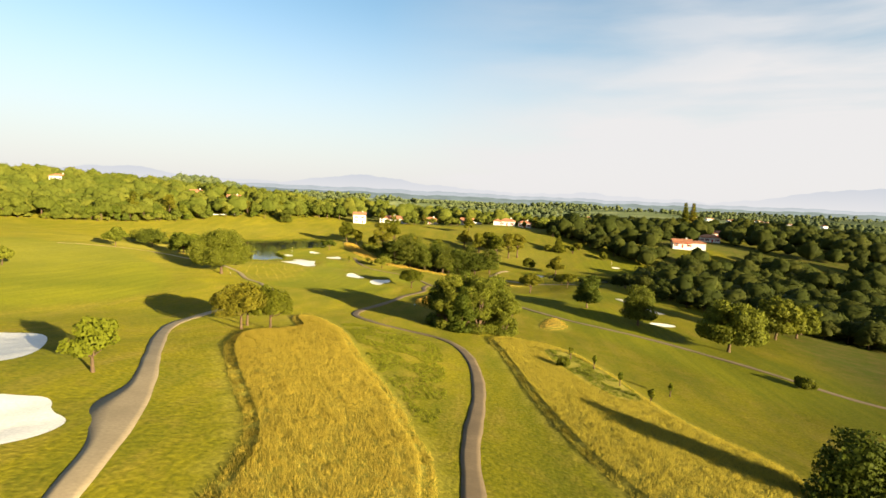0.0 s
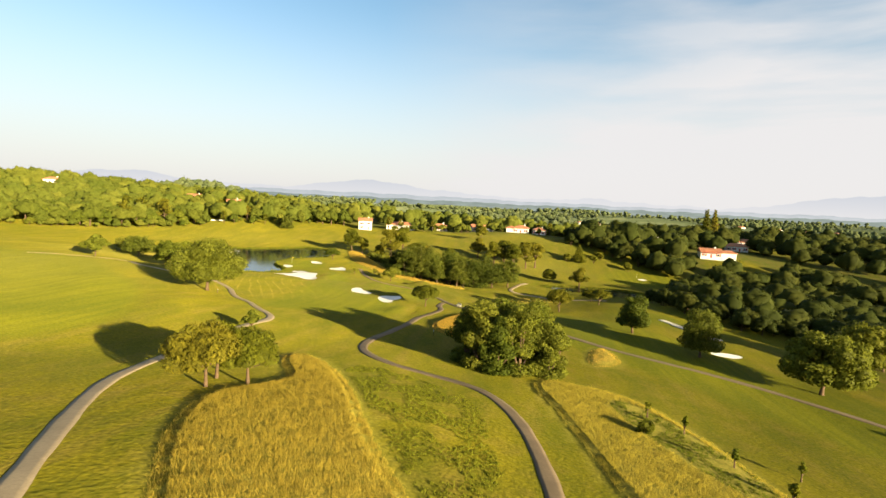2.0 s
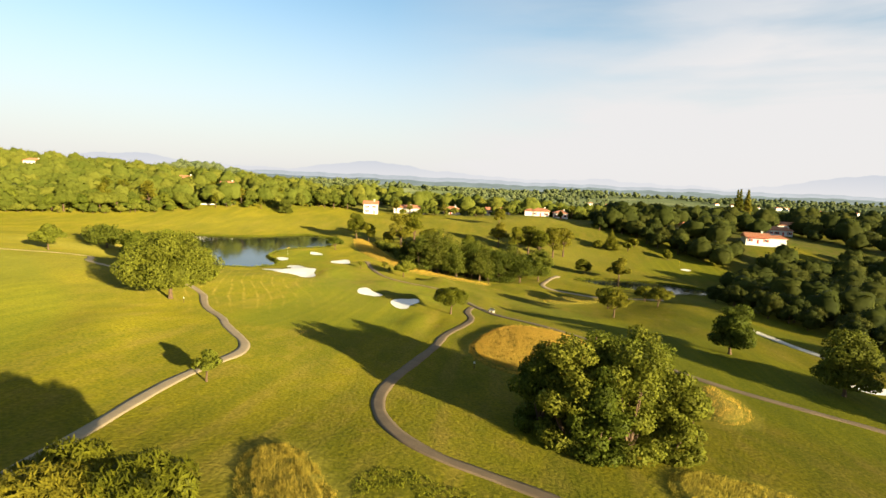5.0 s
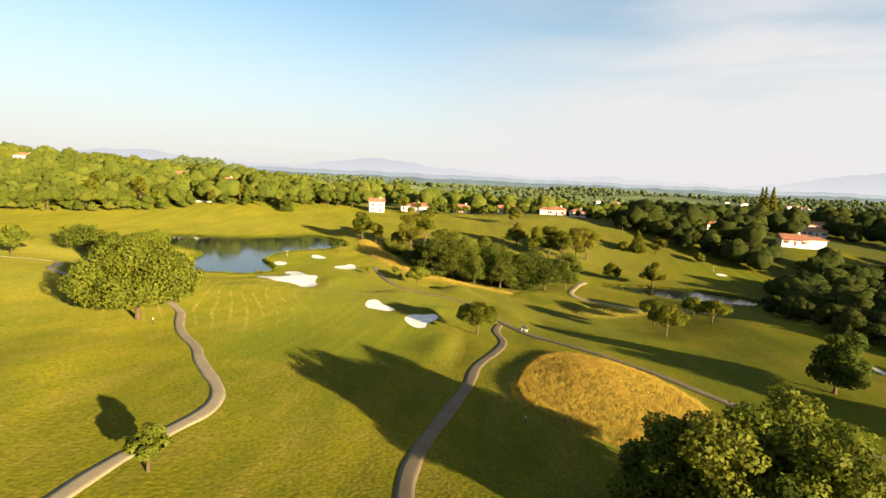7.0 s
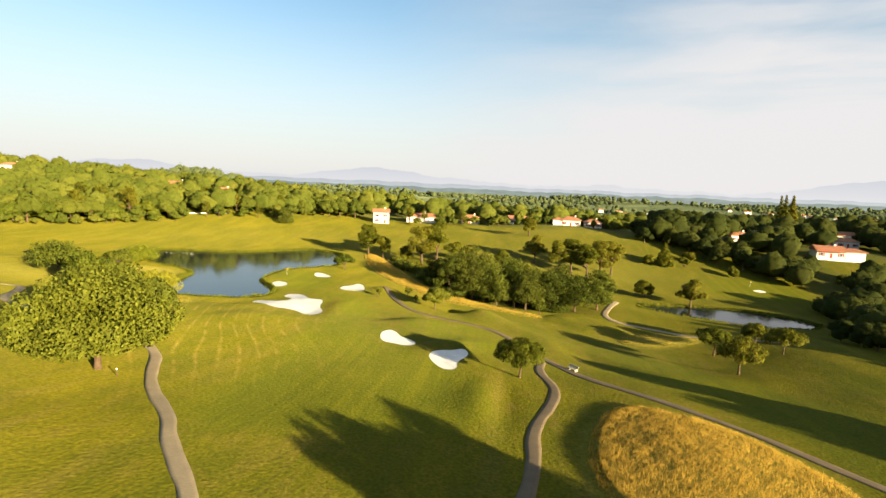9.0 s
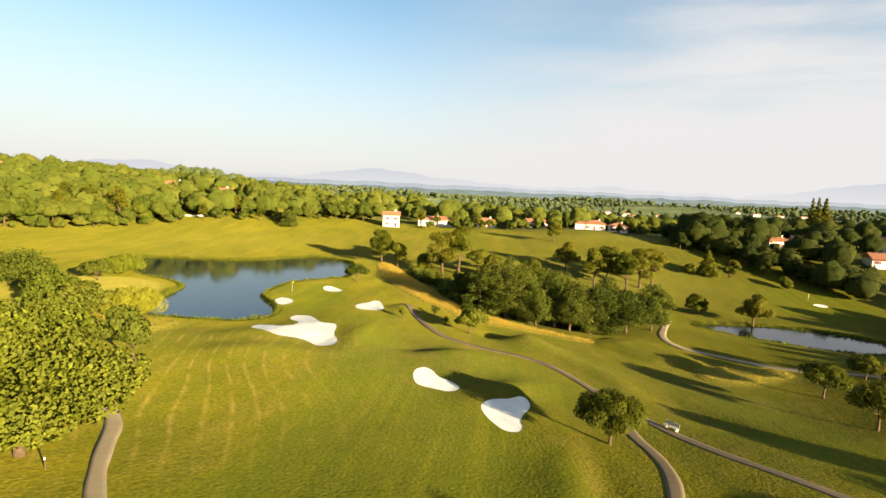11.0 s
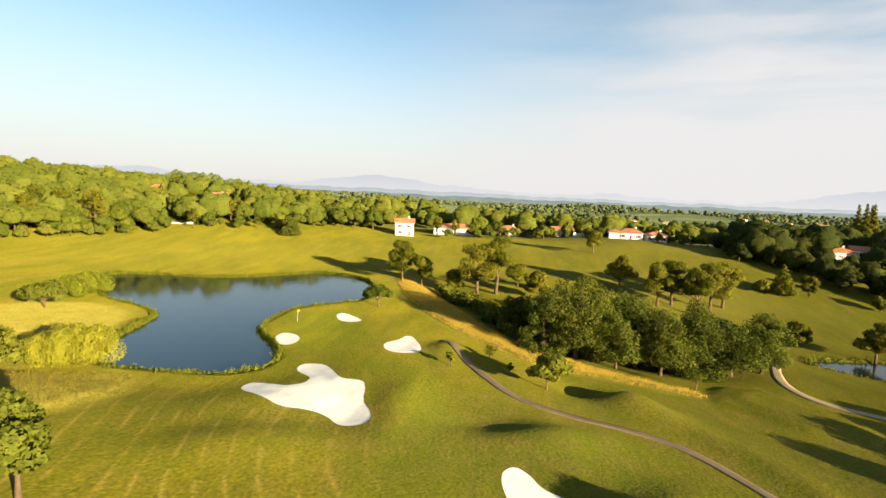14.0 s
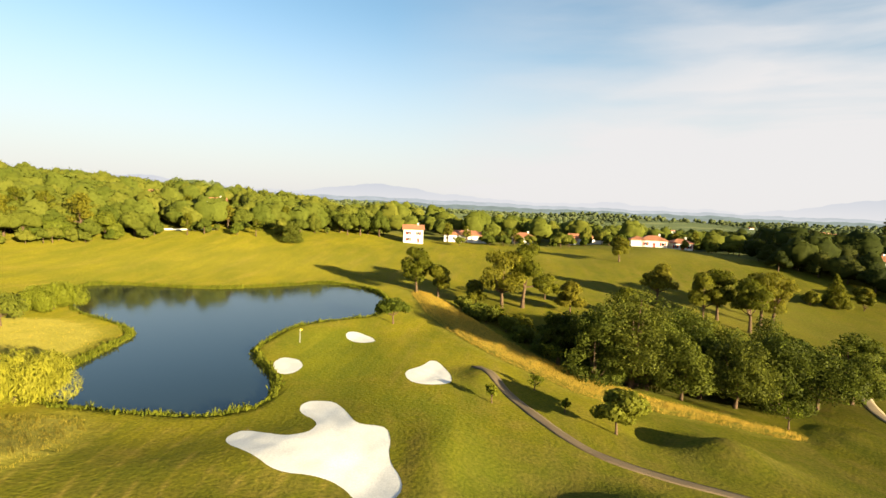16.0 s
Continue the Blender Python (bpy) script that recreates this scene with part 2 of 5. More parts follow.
WEEDS = leaf_material("green weeds", (0.170, 0.175, 0.014), (0.125, 0.135, 0.010), 0.6, 0.35, 0.3)
REEDS = leaf_material("bank reeds", (0.250, 0.230, 0.024), (0.120, 0.128, 0.010), 0.6, 0.3, 0.3)
BARK = plain("bark", (0.13, 0.080, 0.045), (0.075, 0.048, 0.028), 3.0, 0.9, 0.8, 0.05)
SAND = plain("bunker sand", (0.74, 0.70, 0.65), (0.68, 0.635, 0.58), 0.5, 0.95, 0.5, 0.05, fine=6.0)
ASPHALT = plain("cart path asphalt", (0.160, 0.114, 0.068), (0.118, 0.085, 0.052), 0.4, 0.9, 0.3, 0.01, fine=5.0)
CONCRETE = plain("pale gravel path", (0.315, 0.240, 0.148), (0.250, 0.190, 0.118), 0.4, 0.9, 0.3, 0.01, fine=5.0)
PALE = plain("pale gravel", (0.46, 0.42, 0.36), (0.38, 0.345, 0.29), 0.4, 0.9, 0.3, 0.01, fine=5.0)
VALLEY = leaf_material("dark valley leaves", (0.058, 0.064, 0.010), (0.032, 0.039, 0.006), 0.7, 0.25, 0.3)
VALLEYWOOD = leaf_material("valley wood leaves", (0.055, 0.062, 0.010), (0.032, 0.039, 0.007), 0.8, 0.25, 0.3, mass=True)
RAVINE = leaf_material("ravine tree leaves", (0.112, 0.130, 0.015), (0.044, 0.055, 0.007), 0.6, 0.3, 0.6)
WATER = water_material()
RENDERED = plain("white render", (0.70, 0.67, 0.62), (0.62, 0.59, 0.54), 0.6, 0.85, 0.1, 0.01)
TILES = tile_material()
RED = plain("red paint", (0.42, 0.05, 0.03), (0.36, 0.045, 0.03), 2.0, 0.5, 0.1, 0.005)
GLASS, _n, _l, _s = material("window glass", 0.08)
_s.inputs["Base Color"].default_value = (0.03, 0.035, 0.04, 1)
STONE = plain("bank stone", (0.36, 0.32, 0.27), (0.25, 0.22, 0.18), 2.0, 0.9, 0.6, 0.05)
WHITE = plain("white paint", (0.8, 0.8, 0.78), (0.75, 0.74, 0.72), 4.0, 0.4, 0.05, 0.002)
YELLOW = plain("yellow cloth", (0.75, 0.5, 0.04), (0.68, 0.45, 0.04), 6.0, 0.8, 0.1, 0.003)
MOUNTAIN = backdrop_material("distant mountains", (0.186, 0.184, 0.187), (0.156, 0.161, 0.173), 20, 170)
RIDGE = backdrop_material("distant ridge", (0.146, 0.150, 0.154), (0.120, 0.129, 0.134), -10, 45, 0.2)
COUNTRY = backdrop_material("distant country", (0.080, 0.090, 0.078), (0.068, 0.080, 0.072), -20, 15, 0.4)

# ---- plan ----
XS = np.array([-260, -140, -85, -45, -10, 25, 65, 130, 260.0])
YS = np.array([-90, -35, 10, 50, 90, 130, 170, 220, 290, 420.0])
# land heights fitted to the camera's view, south to north, west to east
LAND = np.array([
    (24.0, 20.1, 19.3, 18.8, 17.6, 14.8, 8.4, -1.3, -4.6),
    (19.2, 16.2, 16.7, 17.6, 16.7, 10.9, 6.0, -3.4, -8.3),
    (15.1, 13.7, 12.7, 10.3, 10.2, 6.1, 0.4, -5.2, -10.6),
    (11.7, 11.6, 9.3, 7.8, 4.1, 2.4, -0.9, -6.4, -12.0),
    (10.5, 9.3, 7.9, 2.4, 0.7, 0.3, -1.2, -8.2, -12.8),
    (14.1, 6.3, 1.6, 1.8, -1.7, -4.2, -2.1, -10.6, -14.1),
    (12.6, 2.2, 0.5, 0.1, -4.0, -5.2, -6.1, -10.9, -17.9),
    (13.4, 3.4, 1.2, 0.9, -0.1, -4.1, -5.7, -8.7, -13.0),
    (18.5, 11.2, 5.4, 5.1, 5.9, 8.2, 6.1, 2.7, 0.0),
    (19.0, 13.0, 10.0, 8.0, 5.0, 3.0, 1.0, 4.0, 5.0),
]).T


def weights(knots, v):
    v = np.clip(v, knots[0], knots[-1] - 1e-6)
    i = np.clip(np.searchsorted(knots, v, side="right") - 1, 0, len(knots) - 2)
    u = (v - knots[i]) / (knots[i + 1] - knots[i])
    c = ((-u + 2 * u * u - u**3) / 2, (2 - 5 * u * u + 3 * u**3) / 2, (u + 4 * u * u - 3 * u**3) / 2, (-u * u + u**3) / 2)
    return [np.clip(i - 1 + k, 0, len(knots) - 1) for k in range(4)], c


def smooth(a, b, v):
    t = np.clip((v - a) / (b - a), 0, 1)
    return t * t * (3 - 2 * t)


def bell(x, y, cx, cy, rx, ry, turn=0.0):
    c, s = math.cos(turn), math.sin(turn)
    u, v = (x - cx) * c + (y - cy) * s, (y - cy) * c - (x - cx) * s
    return np.exp(-((u / rx) ** 2 + (v / ry) ** 2))


def rounded(points, closed=True, rounds=2):
    p = np.array(points, float)
    for _ in range(rounds):
        q = np.roll(p, -1, 0) if closed else p[1:]
        a = p if closed else p[:-1]
        r = np.empty((2 * len(a), 2))
        r[0::2], r[1::2] = 0.75 * a + 0.25 * q, 0.25 * a + 0.75 * q
        p = r if closed else np.vstack([p[:1], r, p[-1:]])
    return p


def edge_distance(poly, x, y, reach=14.0):
    """Metres to the outline, negative inside; beyond the reach it is just the reach."""
    x, y = np.asarray(x, float), np.asarray(y, float)
    out = np.full(x.shape, reach)
    lo, hi = poly.min(0) - reach, poly.max(0) + reach
    near = (x > lo[0]) & (x < hi[0]) & (y > lo[1]) & (y < hi[1])
    if not near.any():
        return out
    px, py = x[near], y[near]
    best, inside = np.full(px.shape, 1e9), np.zeros(px.shape, bool)
    for (ax, ay), (bx, by) in zip(poly, np.roll(poly, -1, 0)):
        dx, dy = bx - ax, by - ay
        t = np.clip(((px - ax) * dx + (py - ay) * dy) / (dx * dx + dy * dy + 1e-12), 0, 1)
        best = np.minimum(best, (px - ax - t * dx) ** 2 + (py - ay - t * dy) ** 2)
        if ay != by:
            inside ^= ((ay > py) != (by > py)) & (px < (bx - ax) * (py - ay) / (by - ay) + ax)
    d = np.sqrt(best)
    out[near] = np.where(inside, -d, np.minimum(d, reach))
    return out


POND_LEVEL, STREAM_LEVEL = 0.75, -6.9
POND = rounded([(-139, 191), (-134, 198), (-114, 198), (-103, 202), (-93, 211), (-86, 218), (-73, 213), (-65, 202), (-62, 182),
                (-69, 177), (-75, 170), (-75, 158), (-74, 153), (-66, 145), (-63, 137), (-66, 132), (-77, 131), (-88, 131),
                (-93, 141), (-95, 153), (-97, 159), (-103, 163), (-120, 170)])
STREAM = rounded([(32, 186), (41, 188), (55, 190), (67, 187), (76, 181), (80, 175), (77, 170), (70, 168), (60, 168), (48, 173), (38, 179)])
BUNKERS = {
    "big": rounded([(-62.2, 126), (-61.9, 129.1), (-58.4, 127.9), (-55.7, 128), (-54.7, 130), (-55.4, 132.2), (-58.4, 134.4),
                    (-59, 137.4), (-55.9, 137.9), (-52.8, 133.8), (-51.6, 131.5), (-48.5, 131.7), (-47.5, 129.5), (-46.9, 125.7),
                    (-44.8, 122.6), (-44.8, 120.2), (-47.2, 119.2), (-49.1, 121.4), (-51.7, 122.1), (-54.7, 121.3), (-57.8, 123.6)]),
    "round": rounded([(-68.4, 148.8), (-68.5, 152.1), (-66.3, 151.9), (-64.3, 149.4), (-64.2, 146.1), (-65.7, 145.1)]),
    "back": rounded([(-64.8, 169.1), (-63.4, 170.7), (-58.4, 166.8), (-59.6, 164.6), (-62.7, 165.3)]),
    "heart": rounded([(-50.5, 150.9), (-48.4, 154.2), (-47.7, 158.4), (-46.2, 156.5), (-43.8, 150.3), (-44.2, 147.3), (-48.4, 145.8)]),
    "fairway": rounded([(-30.4, 114.5), (-29.4, 116.8), (-28, 116), (-26.9, 113.8), (-24.3, 112.5), (-23.2, 110.7), (-24.3, 109),
                        (-26.7, 109.7), (-29.2, 109.8)]),
    "fork": rounded([(-20, 105.4), (-19.1, 107.2), (-16.3, 108.3), (-14.5, 110.4), (-13.6, 107.6), (-15.4, 103.3), (-14.9, 99.8),
                     (-16.7, 99), (-18.8, 102.1)]),
    "near_a": rounded([(-34, -17), (-29.1, -9), (-26.2, -9), (-21.2, -14.2), (-17, -20), (-17, -24), (-25, -27)]),
    "near_b": rounded([(-17, -31), (-9.3, -27.4), (-8, -27.4), (-6.7, -29.1), (-4.9, -29.5), (-4.4, -31.3), (-4.8, -33), (-6, -35), (-14, -38)]),
    "east": rounded([(59.5, 73.6), (62, 76), (66.5, 76.6), (67, 74.6), (63, 72)]),
    "far_a": rounded([(83, 222), (86, 223), (88, 221), (85, 219.5)]),
    "far_b": rounded([(108, 122), (113, 124), (118, 118), (112, 116)]),
}
TALL = {
    "main": rounded([(-9.6, -3), (-12.2, 6), (-8.3, 13), (-8.5, 16), (-12.6, 22.5), (-13.4, 27), (-10.5, 28.4), (-6, 23.5), (-1.2, 15.5), (5.6, -0.4),
                     (11.5, -10.2), (14.4, -17.6), (17.8, -25), (18.5, -48), (7, -48), (6.3, -32), (4.4, -25.2), (0, -19.1), (-6, -10)]),
    "east": rounded([(19, 33.5), (23.7, 38.2), (33.7, 34.5), (39.1, 24.5), (41.5, 9.2), (45, 0.5), (50.6, -5.4), (49, -11.2),
                     (45.6, -18), (36, -32), (31.5, -22), (28.6, -16), (25.2, -0.8), (22.4, 20.4)]),
    "mound": rounded([(0.2, 69.2), (1.7, 79.7), (5.9, 89), (10.5, 90), (17.6, 85.7), (21.5, 79.6), (25.5, 72), (23, 64), (15, 57.5), (9, 58.6), (3.5, 62)]),
    "ravine": rounded([(-62, 213), (-58, 215), (-48.5, 200), (-37.5, 178), (-28.5, 169), (-20, 161), (-8, 157.5), (2, 154.5), (2, 151), (-12, 153.5),
                       (-24.5, 152.5), (-33, 160), (-43, 170), (-53, 187), (-58, 201)]),
    "tee": rounded([(17, 134), (19, 142), (27, 147), (36, 146), (37, 141), (30, 137), (24, 133)]),
    "bank": rounded([(-95, 121), (-83, 129), (-77.5, 128.4), (-73, 122), (-73.6, 115), (-75, 110), (-86, 108), (-95, 112)]),
    "spit": rounded([(-126, 140), (-124, 160), (-114, 163.5), (-103, 159.5), (-99.3, 156), (-97, 148), (-96, 140), (-106, 136)]),
    "slope": rounded([(30.5, 50), (31.5, 58), (34, 64.5), (36.5, 64.5), (38, 58), (36, 52)]),
}
WEEDY = {
    "strip": rounded([(-5.5, 25), (-1, 27.2), (5, 25), (12, 20), (14.3, 10), (16, -3), (16.5, -14), (14.6, -16.5), (11.8, -9.6), (6.2, 0.4), (-0.6, 15.8)]),
    "saplings": rounded([(29, 30), (32.5, 31), (37, 25), (39.8, 15), (40.5, 8), (36.5, 6), (33, 13), (30, 23)]),
}
GREENS = {
    "green": rounded([(-72, 158), (-70, 168), (-66, 172.5), (-60, 171), (-56.5, 162), (-52.5, 156), (-54, 147), (-60, 143.5), (-64, 144)]),
    "tee_east": rounded([(44, 108), (49, 118), (62, 116), (72, 101), (66, 97), (54, 100)]),
    "far_green": rounded([(62, 212), (70, 232), (92, 240), (106, 226), (96, 208), (78, 204)]),
}
FAIRWAYS = {
    "middle": rounded([(-42, 66), (-27, 70), (-12, 76), (-8.5, 92), (-12, 97), (-22, 106), (-32, 118), (-37, 132), (-42, 141), (-52, 143),
                       (-58, 141), (-44, 136), (-42, 122), (-44, 108), (-40, 92)]),
    "west": rounded([(-170, 20), (-176, 80), (-150, 110), (-110, 100), (-82, 78), (-61, 62), (-49, 45), (-44, 28), (-52, 8), (-80, -4), (-120, -2)]),
    "dell": rounded([(-30, 122), (-21, 129), (-12, 127), (-7, 121), (-3, 112), (-6, 103), (-12, 111), (-20, 112)]),
    "east": rounded([(29, 62), (27, 84), (17, 98), (10, 116), (17, 126), (30, 113), (40, 98), (56, 84), (68, 66), (84, 48), (108, 24), (90, 8), (72, 14), (52, 40)]),
}

# raised tees: flat tops with steep sides
TEES = {
    "shelf": rounded([(2.5, 152.4), (9.6, 159.6), (18.1, 154.7), (21.2, 146.5), (18.8, 142.5), (12.4, 142.5), (7.5, 147.7)]),
}
# open grass among the valley woods
MEADOWS = {
    "lawn": rounded([(128, 258), (136, 270), (158, 274), (166, 248), (154, 236), (138, 246)]),
    "upper": rounded([(192, 330), (207, 344), (240, 296), (228, 272), (208, 288)]),
    "lower": rounded([(113, 184), (129, 170), (129, 150), (112, 144), (102, 164)]),
    "glade": rounded([(150, 210), (176, 214), (190, 180), (170, 172)]),
}


def far_land(x, y):
    z = -24 + 5 * np.sin(x / 210 + y / 330) + 6 * np.sin(x / 480 - y / 270 + 1) + 3 * np.sin(x / 90 + 2) * np.sin(y / 120)
    z = z + 36 * bell(x, y, -560, 420, 220, 240) + 50 * bell(x, y, -545, 840, 150, 200, 0.5) + 26 * bell(x, y, -500, 1600, 500, 380)
    z = z + 14 * bell(x, y, 300, 2100, 420, 300) + 34 * bell(x, y, -1300, 3800, 1300, 700)
    return z


def base_land(x, y):
    (ix, cx), (iy, cy) = weights(XS, x), weights(YS, y)
    z = 0
    for a, u in zip(ix, cx):
        for b, v in zip(iy, cy):
            z = z + u * v * LAND[a, b]
    out = np.hypot(np.maximum(np.maximum(x - 240, -240 - x), 0), np.maximum(y - 380, 0))
    z = z + (far_land(x, y) - z) * smooth(0, 320, out)
    z = z + 0.10 * np.sin(x / 5.3 + np.sin(y / 7)) * np.sin(y / 6.1) + 0.12 * np.sin(x / 11 + y / 17)
    z = z + 26 * bell(x, y, -405, 335, 85, 130, -0.3) + 3 * bell(x, y, 143, 276, 26, 20) + 2.5 * bell(x, y, -210, 338, 34, 22) - 0.7 * bell(x, y, -47.5, 121.5, 6, 6)
    z = z + 0.10 * np.sin(x / 3.9 + 1.3 * np.sin(y / 9)) * np.sin(y / 7.3 + x / 13)
    # mounds, hollows and the ravine
    z = z + 1.0 * bell(x, y, 11, 74, 9, 13, -0.3) + 2.0 * bell(x, y, -12.5, 140.5, 5.0, 3.2, -0.4) - 1.4 * bell(x, y, -19.0, 144.0, 3.2, 2.4)
    z = z + 1.0 * bell(x, y, -39.5, 153, 3, 4.5) + 0.9 * bell(x, y, -17, 112, 7, 3, 0.8) + 0.8 * bell(x, y, -42.5, 127, 3, 7)
    z = z - 2.6 * bell(x, y, -38, 197, 24, 6.5, -0.95) - 2.2 * bell(x, y, -8, 173, 20, 7, -0.15)
    z = z - 1.3 * bell(x, y, 7, 118, 12, 2.5, -0.9) + 1.3 * bell(x, y, 2.5, 123.5, 12, 3.0, -0.9) + 1.0 * bell(x, y, -25, 124, 7, 3.5, 0.3) - 0.7 * bell(x, y, -33, 126, 5, 3)
    z = z + 0.7 * bell(x, y, -54, 112, 10, 4, 0.5) - 0.35 * bell(x, y, -7.6, 86, 1.6, 9) + 0.4 * bell(x, y, -11, 88, 3, 9) + 1.2 * bell(x, y, -70, 62, 9, 14, 0.5) + 0.8 * bell(x, y, -48, 52, 5, 12, 0.5)
    return z


def land(x, y, sheet=False):
    """Height of the ground; sheet: of the turf itself, which dips below sand, water and paths."""
    x, y = np.asarray(x, float), np.asarray(y, float)
    z = base_land(x, y)
    for poly in TEES.values():
        z = z + 0.7 * smooth(2.6, -1.8, edge_distance(poly, x, y, 5))
    for poly in TALL.values():
        z = z + 0.35 * smooth(0.1, -0.8, edge_distance(poly, x, y, 3))
    for poly, level in ((POND, POND_LEVEL), (STREAM, STREAM_LEVEL)):
        d = edge_distance(poly, x, y)
        z = np.where(d < 14, level + 0.45 + (z - level - 0.45) * smooth(0, 14, d), z)
        z = np.where(d < 0.4, z - np.clip((0.4 - d) * 0.9, 0, 2.2), z)
    for poly in BUNKERS.values():
        d = edge_distance(poly, x, y, 4)
        z = z - 0.14 * smooth(0, -2.2, d)
        if sheet:
            z = z - 0.5 * smooth(1.0, -0.4, d)
    return z


def height(x, y):
    return float(land(np.array([x]), np.array([y]))[0])


# ---- mesh helpers ----


def mesh_from(name, verts, faces, mat, flat=False, normals=None):
    me = bpy.data.meshes.new(name)
    verts, faces = np.asarray(verts, np.float32), np.asarray(faces, np.int32)
    me.vertices.add(len(verts))
    me.vertices.foreach_set("co", verts.ravel())
    k = faces.shape[1]
    me.loops.add(faces.size)
    me.loops.foreach_set("vertex_index", faces.ravel())
    me.polygons.add(len(faces))
    me.polygons.foreach_set("loop_start", np.arange(0, faces.size, k, dtype=np.int32))
    me.polygons.foreach_set("loop_total", np.full(len(faces), k, np.int32))
    me.polygons.foreach_set("use_smooth", np.full(len(faces), not flat))
    me.materials.append(mat)
    me.update(calc_edges=True)
    if normals is not None:
        me.normals_split_custom_set_from_vertices(normals)
    return me


def child(name, me, parent, label=""):
    ob = new(name, me)
    ob.parent = parent
    if label:
        tagged(ob, label)
    return ob


def part(name, bm, mat, parent, label=""):
    me = bpy.data.meshes.new(name)
    bm.to_mesh(me)
    bm.free()
    me.materials.append(mat)
    return child(name, me, parent, label)


def tube(path, radii, sides=7):
    """Vertices and faces (quads) of a tapered tube along a path."""
    path, v, f = [Vector(p) for p in path], [], []
    for i, p in enumerate(path):
        d = (path[min(i + 1, len(path) - 1)] - path[max(i - 1, 0)]).normalized()
        a = d.orthogonal().normalized()
        b = d.cross(a)
        for k in range(sides):
            w = 2 * math.pi * k / sides
            v.append(p + radii[i] * (math.cos(w) * a + math.sin(w) * b))
    for i in range(len(path) - 1):
        for k in range(sides):
            q = (k + 1) % sides
            f.append((i * sides + k, i * sides + q, (i + 1) * sides + q, (i + 1) * sides + k))
    return v, f


def joined(pieces):
    v, f, n = [], [], 0
    for a, b in pieces:
        v += [tuple(p) for p in a]
        f += [tuple(i + n for i in q) for q in b]
        n += len(a)
    return v, f


def cover_at(x, y):
    """What grows where: red is mown short, green is dry, blue is undergrowth, alpha is near land; green also lightens
    and blue darkens turf in place of sun and shade.
    """
    cover = np.zeros((x.size, 4), np.float32)
    for poly in (*FAIRWAYS.values(), *GREENS.values()):
        cover[:, 0] = np.maximum(cover[:, 0], smooth(0.6, -0.6, edge_distance(poly, x, y, 2)))
    for poly in TALL.values():
        cover[:, 1] = np.maximum(cover[:, 1], smooth(0.4, -0.6, edge_distance(poly, x, y, 2)))
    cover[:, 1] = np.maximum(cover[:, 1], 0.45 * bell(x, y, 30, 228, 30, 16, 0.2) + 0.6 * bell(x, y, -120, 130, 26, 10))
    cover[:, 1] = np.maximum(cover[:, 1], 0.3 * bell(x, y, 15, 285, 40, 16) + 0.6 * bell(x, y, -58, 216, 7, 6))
    # dry tone lightens the field beyond the pond, standing in for sunlight
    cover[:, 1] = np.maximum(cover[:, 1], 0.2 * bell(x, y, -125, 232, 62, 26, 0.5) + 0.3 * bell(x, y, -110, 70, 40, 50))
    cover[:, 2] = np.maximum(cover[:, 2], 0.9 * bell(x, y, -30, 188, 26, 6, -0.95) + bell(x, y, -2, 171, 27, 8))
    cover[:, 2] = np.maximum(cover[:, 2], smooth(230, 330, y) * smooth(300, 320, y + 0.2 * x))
    # bells that darken open turf: shade of mounds and trees put into colour
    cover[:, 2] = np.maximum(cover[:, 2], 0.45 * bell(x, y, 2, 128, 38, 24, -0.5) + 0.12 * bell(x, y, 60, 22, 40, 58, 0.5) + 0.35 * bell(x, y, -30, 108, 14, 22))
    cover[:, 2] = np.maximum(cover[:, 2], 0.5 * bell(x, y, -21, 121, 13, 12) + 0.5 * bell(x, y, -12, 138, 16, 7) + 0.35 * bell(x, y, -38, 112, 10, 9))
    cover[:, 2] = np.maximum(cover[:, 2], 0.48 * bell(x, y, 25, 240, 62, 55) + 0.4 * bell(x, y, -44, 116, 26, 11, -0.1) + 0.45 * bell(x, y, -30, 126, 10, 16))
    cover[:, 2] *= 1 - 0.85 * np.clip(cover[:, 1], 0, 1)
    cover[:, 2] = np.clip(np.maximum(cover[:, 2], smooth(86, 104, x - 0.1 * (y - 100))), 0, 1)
    for poly in MEADOWS.values():
        cover[:, 2] *= 1 - 0.9 * smooth(4, -4, edge_distance(poly, x, y, 8))
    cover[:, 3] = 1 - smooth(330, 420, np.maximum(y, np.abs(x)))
    return cover


# ---- the ground, one sheet to the horizon ----


def spread(lo, hi, step, far_lo, far_hi, grow=1.065):
    core, up, down = list(np.arange(lo, hi + step / 2, step)), [], []
    for side, end, into in ((1, far_hi, up), (-1, far_lo, down)):
        p, s = (core[-1] if side > 0 else core[0]), step
        while (p - end) * side < 0:
            s *= grow
            p += side * s
            into.append(p)
    return np.array(down[::-1] + core + up)


gx, gy = spread(-148, 92, 1.1, -4800, 4800), spread(-52, 262, 1.1, -600, 4800)
GX, GY = np.meshgrid(gx, gy)
fx, fy = GX.ravel(), GY.ravel()
fz = land(fx, fy, sheet=True)
idx = np.arange(fx.size).reshape(GX.shape)
quads = np.stack([idx[:-1, :-1], idx[:-1, 1:], idx[1:, 1:], idx[1:, :-1]], -1).reshape(-1, 4)
me = mesh_from("ground", np.stack([fx, fy, fz], 1), quads, TURF)
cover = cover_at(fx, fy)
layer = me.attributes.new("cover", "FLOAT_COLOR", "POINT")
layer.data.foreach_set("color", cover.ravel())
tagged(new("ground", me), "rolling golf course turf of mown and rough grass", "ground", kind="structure")


